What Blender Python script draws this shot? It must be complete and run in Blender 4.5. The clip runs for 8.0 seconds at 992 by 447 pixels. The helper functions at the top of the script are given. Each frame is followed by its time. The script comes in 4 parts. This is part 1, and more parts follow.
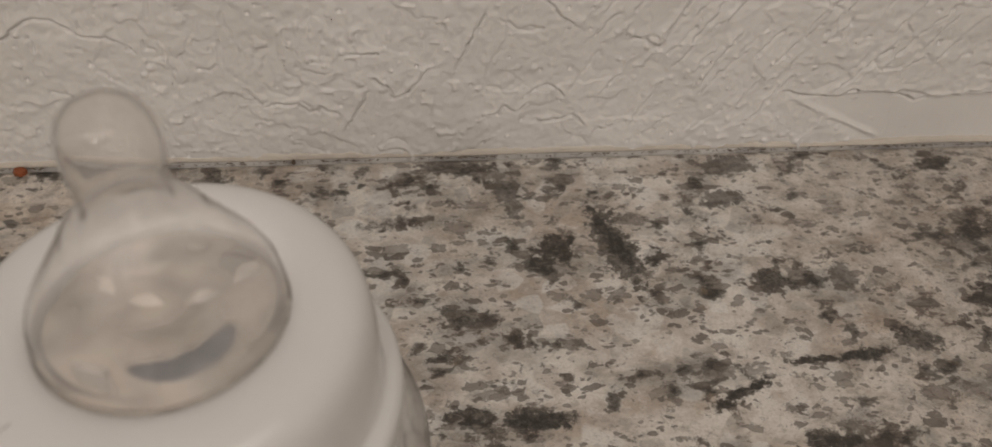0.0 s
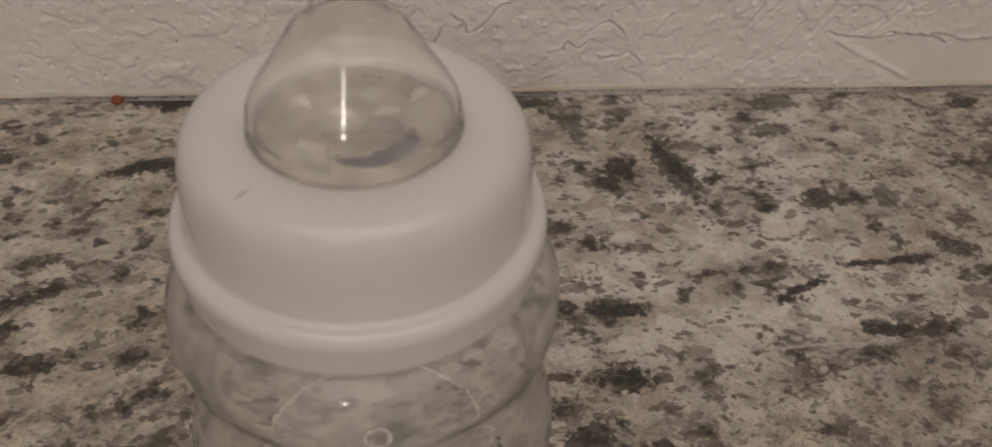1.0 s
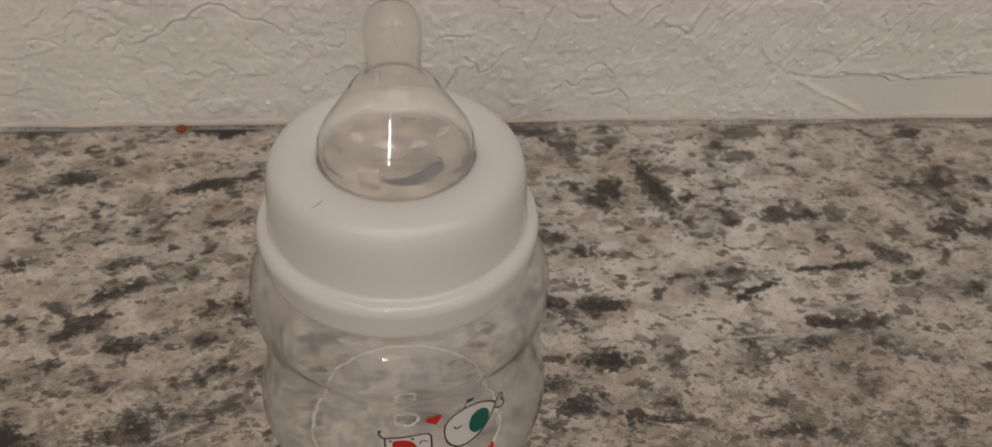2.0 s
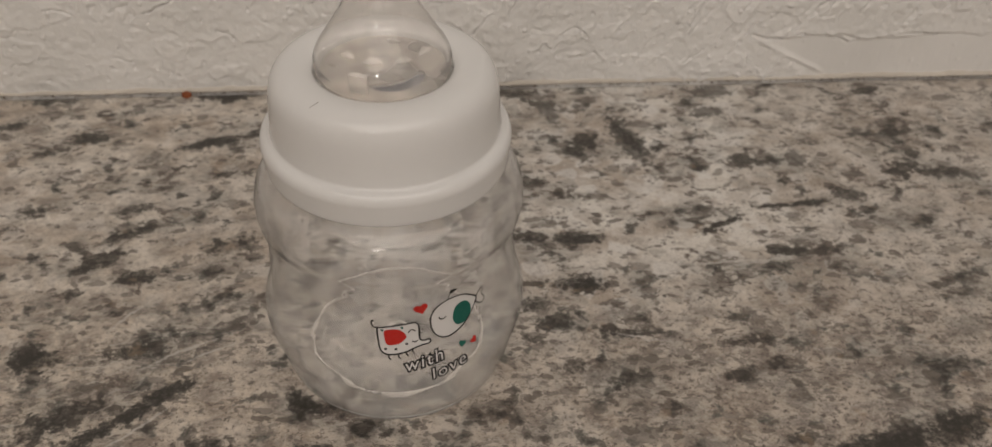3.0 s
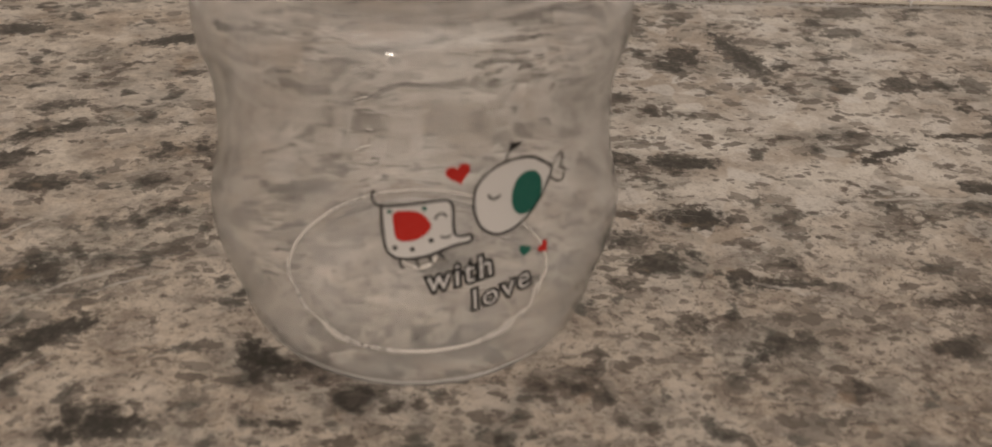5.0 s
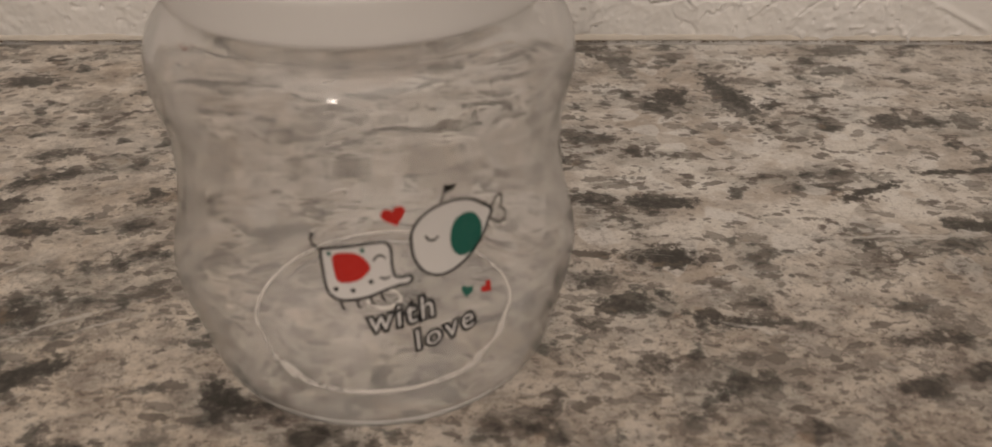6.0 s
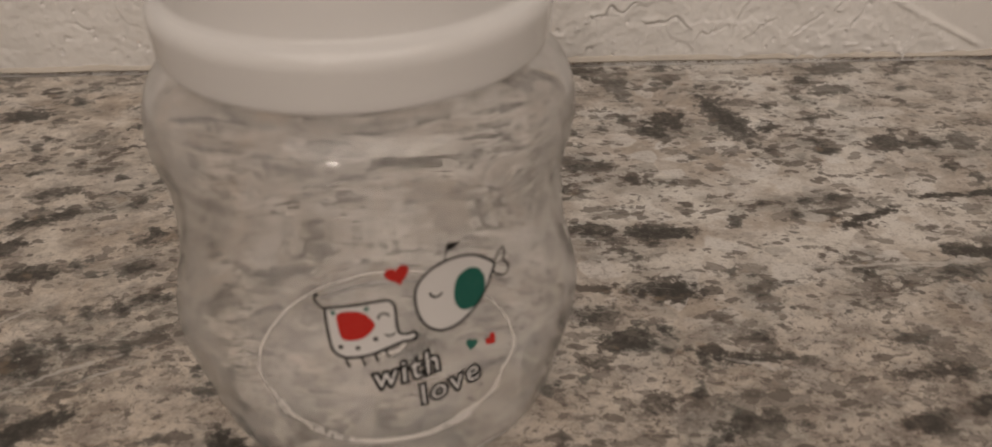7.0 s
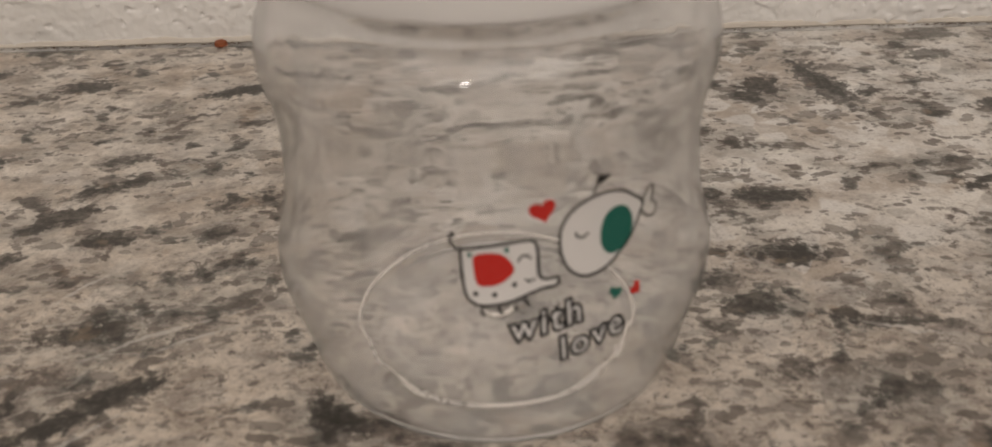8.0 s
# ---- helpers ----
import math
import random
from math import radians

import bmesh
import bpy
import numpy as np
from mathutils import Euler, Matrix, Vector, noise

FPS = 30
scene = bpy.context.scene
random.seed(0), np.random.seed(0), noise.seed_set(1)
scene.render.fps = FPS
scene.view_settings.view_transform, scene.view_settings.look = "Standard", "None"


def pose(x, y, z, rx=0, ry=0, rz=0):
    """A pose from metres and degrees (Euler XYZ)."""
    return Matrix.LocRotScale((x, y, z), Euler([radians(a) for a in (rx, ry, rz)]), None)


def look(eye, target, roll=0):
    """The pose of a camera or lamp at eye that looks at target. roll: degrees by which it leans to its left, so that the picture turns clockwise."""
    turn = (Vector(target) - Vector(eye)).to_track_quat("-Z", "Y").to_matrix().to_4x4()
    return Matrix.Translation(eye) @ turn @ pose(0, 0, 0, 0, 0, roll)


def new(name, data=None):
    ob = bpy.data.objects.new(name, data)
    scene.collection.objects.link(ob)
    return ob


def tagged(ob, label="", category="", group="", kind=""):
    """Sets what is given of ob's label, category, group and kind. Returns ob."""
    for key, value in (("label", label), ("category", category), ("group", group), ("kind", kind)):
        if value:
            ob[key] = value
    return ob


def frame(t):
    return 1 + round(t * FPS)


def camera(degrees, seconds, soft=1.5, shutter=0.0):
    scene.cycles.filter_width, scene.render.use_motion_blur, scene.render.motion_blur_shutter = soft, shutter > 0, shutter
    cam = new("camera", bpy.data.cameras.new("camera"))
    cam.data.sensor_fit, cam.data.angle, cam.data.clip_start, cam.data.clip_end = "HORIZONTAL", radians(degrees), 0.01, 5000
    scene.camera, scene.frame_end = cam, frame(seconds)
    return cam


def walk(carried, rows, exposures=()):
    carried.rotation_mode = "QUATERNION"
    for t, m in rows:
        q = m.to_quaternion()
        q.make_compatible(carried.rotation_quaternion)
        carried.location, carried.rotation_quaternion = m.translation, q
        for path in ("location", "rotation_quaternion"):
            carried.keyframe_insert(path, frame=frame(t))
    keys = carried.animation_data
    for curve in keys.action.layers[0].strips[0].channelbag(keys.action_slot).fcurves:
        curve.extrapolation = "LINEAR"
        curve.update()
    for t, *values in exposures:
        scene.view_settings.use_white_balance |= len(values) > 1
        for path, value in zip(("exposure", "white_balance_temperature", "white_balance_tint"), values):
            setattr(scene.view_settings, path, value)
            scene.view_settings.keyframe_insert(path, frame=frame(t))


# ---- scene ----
cam = camera(56.05, 8.0)
PATH = [
    (0, (-0.01958, -0.00081, 0.19368), (0.1469, 1.4290, -1.1948), 2.70),
    (0.2, (-0.03151, -0.00003, 0.19314), (0.1451, 1.4535, -1.1693), 2.94),
    (0.5, (-0.04505, -0.00685, 0.18948), (0.1385, 1.4530, -1.1652), 3.26),
    (0.8, (-0.04599, -0.02325, 0.18530), (0.1397, 1.4355, -1.1702), 3.35),
    (1, (-0.04637, -0.03544, 0.18451), (0.1399, 1.4255, -1.1687), 3.43),
    (1.2, (-0.05377, -0.04423, 0.19237), (0.1361, 1.4236, -1.1527), 3.60),
    (1.5, (-0.05504, -0.05785, 0.20204), (0.1310, 1.4101, -1.1435), 3.62),
    (1.7, (-0.05076, -0.06612, 0.21338), (0.1209, 1.4115, -1.1235), 3.40),
    (2.8, (-0.04879, -0.10414, 0.21973), (0.1159, 1.4159, -1.0696), 2.58),
    (3, (-0.04766, -0.11417, 0.21221), (0.1224, 1.4114, -1.0699), 2.10),
    (3.3, (-0.04636, -0.12297, 0.20483), (0.1136, 1.4055, -1.0751), 1.83),
    (3.5, (-0.04510, -0.12163, 0.19371), (0.1115, 1.4147, -1.0771), 1.97),
    (3.8, (-0.04614, -0.10931, 0.17332), (0.1017, 1.4756, -1.0375), 2.31),
    (4, (-0.04741, -0.09903, 0.15764), (0.0916, 1.5105, -1.0214), 2.47),
    (4.2, (-0.04814, -0.09212, 0.14689), (0.0841, 1.5147, -1.0366), 2.58),
    (5.3, (-0.04936, -0.05696, 0.11581), (0.0440, 1.5780, -1.0322), 2.45),
    (5.5, (-0.04406, -0.06595, 0.11776), (-0.0059, 1.5965, -0.9935), 0.82),
    (5.7, (-0.04142, -0.06773, 0.11658), (-0.0163, 1.5961, -0.9930), 0.58),
    (6, (-0.03317, -0.06366, 0.12030), (-0.0193, 1.6075, -0.9784), 0.19),
    (6.2, (-0.03308, -0.05980, 0.12416), (-0.0181, 1.6168, -0.9662), 0.12),
    (6.5, (-0.03585, -0.05950, 0.12630), (-0.0293, 1.6236, -0.9541), -0.37),
    (6.8, (-0.03376, -0.06027, 0.12434), (-0.0171, 1.6095, -0.9764), -0.69),
    (7, (-0.03420, -0.05898, 0.12774), (-0.0107, 1.6090, -0.9756), -0.73),
    (7.3, (-0.03723, -0.06030, 0.12663), (-0.0481, 1.6173, -0.9622), -1.66),
    (7.5, (-0.03923, -0.05846, 0.12608), (-0.0696, 1.6261, -0.9516), -2.14),
    (7.8, (-0.04548, -0.05349, 0.11506), (-0.0664, 1.6243, -0.9733), -1.96),
    (8, (-0.05242, -0.05298, 0.11186), (-0.0703, 1.6253, -0.9758), -1.80),
]
cam.data.dof.use_dof, cam.data.dof.focus_distance, cam.data.dof.aperture_fstop = True, 0.235, 21.0
EXPOSURES = [
    (0, -0.68, 6550, 12), (0.5, -0.88, 6650, 12), (1, -0.9, 6700, 12), (1.5, -0.81, 6600, 13), (3, -0.58, 6500, 11), (3.5, -0.55, 6380, 13), (4, -0.66, 6630, 12), (4.2, -0.76, 6700, 12),
    (5.3, -0.52, 6980, 14.5), (5.5, -0.52, 6980, 14.5), (6, -0.57, 6930, 14.5), (6.5, -0.66, 6880, 14), (7, -0.66, 6880, 15), (7.5, -0.64, 6880, 14), (8, -0.39, 6580, 12),
]
walk(cam, [(t, look(eye, target, roll)) for t, eye, target, roll in PATH], EXPOSURES)

# ---- world, light, exposure ----
world = bpy.data.worlds.new("world")
world.use_nodes = True
world.node_tree.nodes["Background"].inputs["Color"].default_value = (0.9, 0.85, 0.8, 1)
world.node_tree.nodes["Background"].inputs["Strength"].default_value = 0.02
scene.world = world

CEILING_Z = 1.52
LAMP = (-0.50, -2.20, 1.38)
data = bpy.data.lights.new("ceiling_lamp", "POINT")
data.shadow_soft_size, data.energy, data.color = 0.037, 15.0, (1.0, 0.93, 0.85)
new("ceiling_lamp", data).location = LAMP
FILL_BOX = (0.15, -1.2, 2.4, 1.5)   # x, y, width, depth of an added soft fill, no known lamp
data = bpy.data.lights.new("fill_lamp", "AREA")
data.shape, data.size, data.size_y, data.energy, data.color = "RECTANGLE", FILL_BOX[2], FILL_BOX[3], 30.5, (1.0, 0.92, 0.835)
new("fill_lamp", data).location = (FILL_BOX[0], FILL_BOX[1], CEILING_Z - 0.045)


# ---- material helpers ----
class Nodes:
    """A small wrapper that adds and links shader nodes."""

    def __init__(self, name):
        self.mat = bpy.data.materials.new(name)
        self.mat.use_nodes = True
        self.tree = self.mat.node_tree
        self.tree.nodes.clear()
        self.out = self.tree.nodes.new("ShaderNodeOutputMaterial")

    def node(self, kind, props=None, **sockets):
        n = self.tree.nodes.new("ShaderNode" + kind)
        for key, value in (props or {}).items():
            setattr(n, key, value)
        for key, value in sockets.items():
            self.feed(n.inputs[key.replace("_", " ")], value)
        return n

    def feed(self, socket, value):
        if isinstance(value, bpy.types.NodeSocket):
            self.tree.links.new(value, socket)
        else:
            socket.default_value = value

    def maths(self, op, a, b=0.0, c=0.0):
        n = self.tree.nodes.new("ShaderNodeMath")
        n.operation = op
        for k, v in enumerate((a, b, c)):
            self.feed(n.inputs[k], v)
        return n.outputs[0]

    def coords(self, scale=(1, 1, 1), rot=0.0, shift=(0, 0, 0)):
        tc = self.node("TexCoord")
        m = self.node("Mapping", Vector=tc.outputs["Object"])
        m.inputs["Scale"].default_value = scale
        m.inputs["Rotation"].default_value = (0, 0, radians(rot))
        m.inputs["Location"].default_value = shift
        return m.outputs[0]

    def noise(self, vec, scale, detail=4.0, rough=0.55, distort=0.0):
        n = self.node("TexNoise", Vector=vec, Scale=scale, Detail=detail, Roughness=rough, Distortion=distort)
        return n.outputs["Fac"]

    def ramp(self, fac, lo, hi, a=0.0, b=1.0):
        n = self.node("MapRange", {"interpolation_type": "SMOOTHSTEP"}, Value=fac)
        for key, v in (("From Min", lo), ("From Max", hi), ("To Min", a), ("To Max", b)):
            n.inputs[key].default_value = v
        return n.outputs["Result"]

    def mix(self, fac, a, b):
        n = self.tree.nodes.new("ShaderNodeMix")
        n.data_type = "RGBA"
        self.feed(n.inputs[0], fac)
        for k, v in ((6, a), (7, b)):
            self.feed(n.inputs[k], (*v, 1) if isinstance(v, tuple) and len(v) == 3 else v)
        return n.outputs[2]

    def bump(self, height, strength, distance):
        return self.node("Bump", Height=height, Strength=strength, Distance=distance).outputs[0]

    def finish(self, shader):
        self.tree.links.new(shader, self.out.inputs["Surface"])
        return self.mat


def plain(name, colour, rough=0.5, grain=300.0, vary=0.06, relief=0.0002, metal=0.0):
    """A paint, plastic or dry surface with slight mottling and fine relief."""
    g = Nodes(name)
    v = g.coords()
    n = g.noise(v, grain)
    big = g.noise(v, grain * 0.06)
    dark = tuple(c * (1 - 2 * vary) for c in colour)
    fac = g.maths("MULTIPLY_ADD", big, 0.6, g.maths("MULTIPLY", n, 0.4))
    base = g.mix(fac, dark, tuple(min(1, c * (1 + vary)) for c in colour))
    p = g.node("BsdfPrincipled", Roughness=rough, Metallic=metal)
    g.feed(p.inputs["Base Color"], base)
    g.feed(p.inputs["Roughness"], g.ramp(n, 0.2, 0.8, rough * 0.85, min(1, rough * 1.15)))
    g.feed(p.inputs["Normal"], g.bump(n, 0.3, relief))
    return g.finish(p.outputs[0])


def clear(name, tint, ior, rough, haze, gloss=0.085, wavy=0.0, bend=0.0, cloud=(0.88, 0.85, 0.81)):
    """Clear moulded plastic or silicone: refracting, with a little milkiness and faint scuffs."""
    g = Nodes(name)
    v = g.coords()
    scuff = g.noise(v, 900, 3.0)
    wave = g.noise(v, 70, 2.0)
    uneven = g.bump(wave, 0.05, 0.002)
    if wavy:
        streak = g.noise(g.coords((1.0, 1.0, 0.35)), 95, 3.0, 0.5, 0.8)
        uneven = g.bump(g.maths("MULTIPLY_ADD", streak, wavy, g.maths("MULTIPLY", wave, 0.3)), 0.05, 0.002)
        wave = g.noise(g.coords((1.0, 1.0, 0.45), 0, (0.2, 0.5, 0.1)), 110, 3.0, 0.5, 1.0)
    bent = g.node("BsdfRefraction", IOR=bend or ior)
    bent.inputs["Color"].default_value = (*tint, 1)
    g.feed(bent.inputs["Roughness"], g.ramp(scuff, 0.3, 0.8, rough * 0.6, rough * 1.6))
    g.feed(bent.inputs["Normal"], uneven)
    shine = g.node("BsdfGlossy", Roughness=gloss)
    g.feed(shine.inputs["Normal"], uneven)
    glass = g.node("MixShader")
    g.feed(glass.inputs[0], g.maths("MAXIMUM", g.node("Fresnel", IOR=bend or ior, Normal=uneven).outputs[0], 0.03))
    g.feed(glass.inputs[1], bent.outputs[0])
    g.feed(glass.inputs[2], shine.outputs[0])
    milk = g.node("BsdfDiffuse")
    milk.inputs["Color"].default_value = (*cloud, 1)
    thru = g.node("BsdfTranslucent")
    thru.inputs["Color"].default_value = (*cloud, 1)
    both = g.node("MixShader", Fac=0.5)
    g.feed(both.inputs[1], milk.outputs[0])
    g.feed(both.inputs[2], thru.outputs[0])
    m = g.node("MixShader")
    g.feed(m.inputs[0], g.ramp(wave, 0.3, 0.7, haze * 0.4, haze * 1.6))
    g.feed(m.inputs[1], glass.outputs[0])
    g.feed(m.inputs[2], both.outputs[0])
    return g.finish(m.outputs[0])


# large marks of the stone: x, y, half length and half width in mm, turn in degrees
DARK_MARKS = [
    (0.0378, 0.1886, 16.8, 5.1, -75), (0.1437, 0.2186, 11.4, 3, 19), (0.0489, 0.1828, 3.9, 3.2, 22), (0.0799, 0.1723, 4.9, 3.3, -12), (0.0189, 0.1882, 6.3, 4.5, 23), (0.0974, 0.1439, 7, 2.1, 2), (0.0842, 0.1433, 8.7, 1.2, 2), (0.0609, 0.1333, 9.4, 1.9, 27),
    (0.0076, 0.1282, 7.5, 3.7, -2), (0.0777, 0.1194, 6.4, 2.9, 1), (0.1141, 0.1483, 5.8, 3.3, -1), (0.0055, 0.1054, 9.9, 4.5, -1), (-0.0107, 0.0984, 5.7, 3.6, 10), (0.0198, 0.186, 6.5, 5.1, 8), (0.1135, 0.1505, 5.5, 3.5, 13), (0.142, 0.1629, 11.7, 3.9, 41),
    (-0.0273, 0.1998, 9.4, 2.5, 9), (-0.0072, 0.1308, 6.1, 2.5, -2),
]
FRONT_MARKS = [
    (0.1048, 0.0402, 11.6, 4.7, 19), (0.0797, 0.0366, 22.4, 4.2, 7), (0.0172, 0.0308, 8.9, 4.1, 6), (-0.0047, 0.03, 6, 3.7, 7), (0.0614, 0.0399, 9, 2.2, 2), (0.015, 0.0834, 7.5, 1.9, -11), (0.053, 0.0775, 7.7, 2.4, 12), (-0.0046, 0.0899, 7.6, 2.9, 15),
    (-0.0032, 0.0694, 4.5, 2.5, 10), (0.0135, 0.064, 6.7, 3, 8), (-0.1057, 0.0486, 5.1, 2.3, 3), (-0.0568, 0.0498, 3.1, 2.6, 21), (-0.0822, 0.0604, 4, 2.1, -16), (-0.0776, 0.0464, 5.3, 1.3, 0), (-0.0124, 0.0817, 4.4, 1.8, 7), (0.0301, 0.0819, 4.4, 1.9, -16),
]
STREAKS = [
    (-0.1615, 0.0825, 7.8, 6.1, -5), (-0.1238, 0.0654, 12.7, 2.8, 42), (-0.1429, 0.0507, 12.1, 2.7, 38), (-0.1559, 0.0559, 5.7, 3.8, -66), (-0.1351, 0.0845, 7.8, 3.4, 15), (-0.1458, 0.0611, 7.8, 3.6, 32), (-0.1081, 0.045, 7.3, 4.3, 7), (-0.082, 0.0617, 5.9, 2.8, -43),
    (-0.1069, 0.1333, 5.4, 4.7, 18), (-0.1148, 0.1305, 6.1, 2.9, 10), (-0.1467, 0.139, 9.1, 3.4, 25), (-0.1539, 0.1262, 7.4, 3.9, 37), (-0.1387, 0.1172, 5.7, 3.4, 12), (-0.1261, 0.2274, 12.5, 4.8, -4), (-0.1258, 0.1931, 11.3, 2.8, 16), (-0.1745, 0.1983, 8.2, 3.9, 13),
    (-0.1838, 0.1517, 5.4, 3.5, -3), (-0.1477, 0.1528, 5.9, 3.6, 29),
]
GREY_MARKS = [
    (0.0071, 0.2139, 12.8, 4.2, -78), (-0.0141, 0.2006, 14.2, 3.6, 3), (-0.0112, 0.2264, 8.3, 5.2, 18), (-0.0463, 0.2254, 4, 3.4, -15), (0.0811, 0.2223, 7.8, 4.2, -7), (0.0749, 0.2064, 6, 4.1, 21), (0.0639, 0.1982, 5.3, 4.3, 23), (0.0891, 0.1719, 4.2, 2.6, 8),
    (-0.0108, 0.1509, 8.6, 1.8, 22), (0.0566, 0.1426, 4.8, 1.5, -37), (-0.0101, 0.1652, 4.5, 2.7, 13), (-0.0238, 0.1705, 5.2, 2.6, 12), (0.0692, 0.1115, 23, 4.9, 3), (0.0476, 0.1027, 7.1, 5.3, 37), (0.0745, 0.1014, 10.5, 3.2, -1), (0.0068, 0.2137, 12.6, 6.8, 81),
    (0.0659, 0.21, 7.2, 5.5, 57), (0.128, 0.0794, 6.5, 4, 17), (0.0876, 0.1244, 6.7, 3.2, 8),
]
LEFT_MARKS = [
    (-0.1373, 0.0679, 19.8, 6.8, 39), (-0.1453, 0.1835, 8.4, 5.6, -14), (-0.1982, 0.2063, 10.4, 7.1, -24), (-0.1843, 0.217, 6.7, 3.7, 5), (-0.2004, 0.23, 13.6, 2.7, 4), (-0.1219, 0.0965, 7.4, 3.6, 32), (-0.1645, 0.1075, 7.2, 3.9, 11), (-0.1104, 0.0846, 7.2, 2.8, 21),
    (0.11, 0.0609, 12.9, 4.6, 14), (0.0899, 0.0708, 11.2, 2.6, 5), (0.0617, 0.0682, 7.6, 3.1, 8), (0.0512, 0.1031, 8.1, 3.8, 18), (-0.1299, 0.089, 6.4, 2.8, -4), (-0.1114, 0.1065, 4.6, 3.9, 17), (-0.1286, 0.0882, 7.7, 2.7, -13), (0.0269, 0.0667, 9.6, 3.1, 5),
]
BROWN_MARKS = [
    (0.1564, 0.2041, 18.1, 6.4, 61), (0.1161, 0.2253, 9.1, 5.8, 24), (0.0047, 0.1565, 3.5, 2.9, 80), (0.1011, 0.1713, 5.6, 3.6, 57), (0.153, 0.2006, 13.4, 9, 41), (0.13, 0.1613, 14.6, 10.2, 37), (0.0193, 0.0858, 12, 3.1, 5), (0.0364, 0.0742, 9.9, 2.7, 5),
    (0.005, 0.0699, 5.7, 3.3, 9), (0.0473, 0.065, 6, 3.9, 17), (-0.0257, 0.0365, 4.2, 2.8, -2), (-0.015, 0.0419, 5.2, 2.4, 5), (0.0465, 0.0627, 7.3, 3.8, 6), (-0.1649, 0.1486, 4.5, 3.2, 12), (0.0335, 0.0696, 5.1, 2.2, 9), (0.0092, 0.0569, 4, 3, 39),
    (-0.0233, 0.0555, 3.9, 3.3, 18),
]
PALE_VEINS = [
    (0.0634, 0.1138, 19.9, 0.7, 3), (0.0684, 0.1129, 9.7, 0.5, 10), (0.0219, 0.0804, 8.5, 0.5, -16), (-0.1193, 0.0831, 12.7, 0.6, 29), (-0.1096, 0.0831, 7.8, 0.5, 27), (-0.1384, 0.0984, 9.3, 0.6, 56), (-0.1287, 0.0533, 14.4, 0.6, 42), (0.0703, 0.1402, 2.6, 0.8, 52),
]
SLABS = [
    (0.0376, 0.1878, 13, 4.2, -77), (0.0974, 0.1439, 5.9, 1.2, 1), (0.1141, 0.1483, 5, 2.7, -7), (0.0811, 0.2223, 6.5, 3.3, -8), (0.0749, 0.2064, 5.2, 3, 18), (0.1011, 0.1713, 4.3, 2.9, 55), (0.0799, 0.1723, 3.5, 2.3, -23), (-0.0112, 0.2264, 6.3, 3.3, 20),
    (0.0076, 0.1282, 6.2, 2.6, -3), (-0.1258, 0.1931, 9.9, 2.1, 16), (0.0078, 0.2109, 8.2, 2.3, -77),
]
BLACK_MARKS = [
    (0.0974, 0.1439, 7, 1.7, 2), (-0.1238, 0.0654, 13.5, 2.3, 41), (-0.1429, 0.0507, 13.7, 2.2, 38), (-0.1615, 0.0825, 6.5, 3.9, 7), (-0.1081, 0.045, 6, 3.2, 8), (0.1048, 0.0402, 11.5, 4, 17), (0.0794, 0.0359, 21.4, 2.7, 7), (0.0172, 0.0308, 7.7, 2.7, 4),
    (0.0055, 0.1054, 8.6, 2.9, -2), (0.0088, 0.1279, 7.8, 2.5, -2), (-0.082, 0.0617, 5, 2, -41), (0.0373, 0.1913, 12.7, 2.2, -70), (-0.1261, 0.2274, 10.9, 3.2, -3), (-0.1258, 0.1931, 10.3, 2.1, 16), (-0.0047, 0.03, 4.7, 2.2, 5), (-0.1467, 0.139, 7.6, 2.3, 25),
    (-0.1057, 0.0486, 4.3, 1.6, 4), (-0.1351, 0.0845, 6.6, 2, 15), (0.0609, 0.1333, 8.6, 1.2, 26),
]


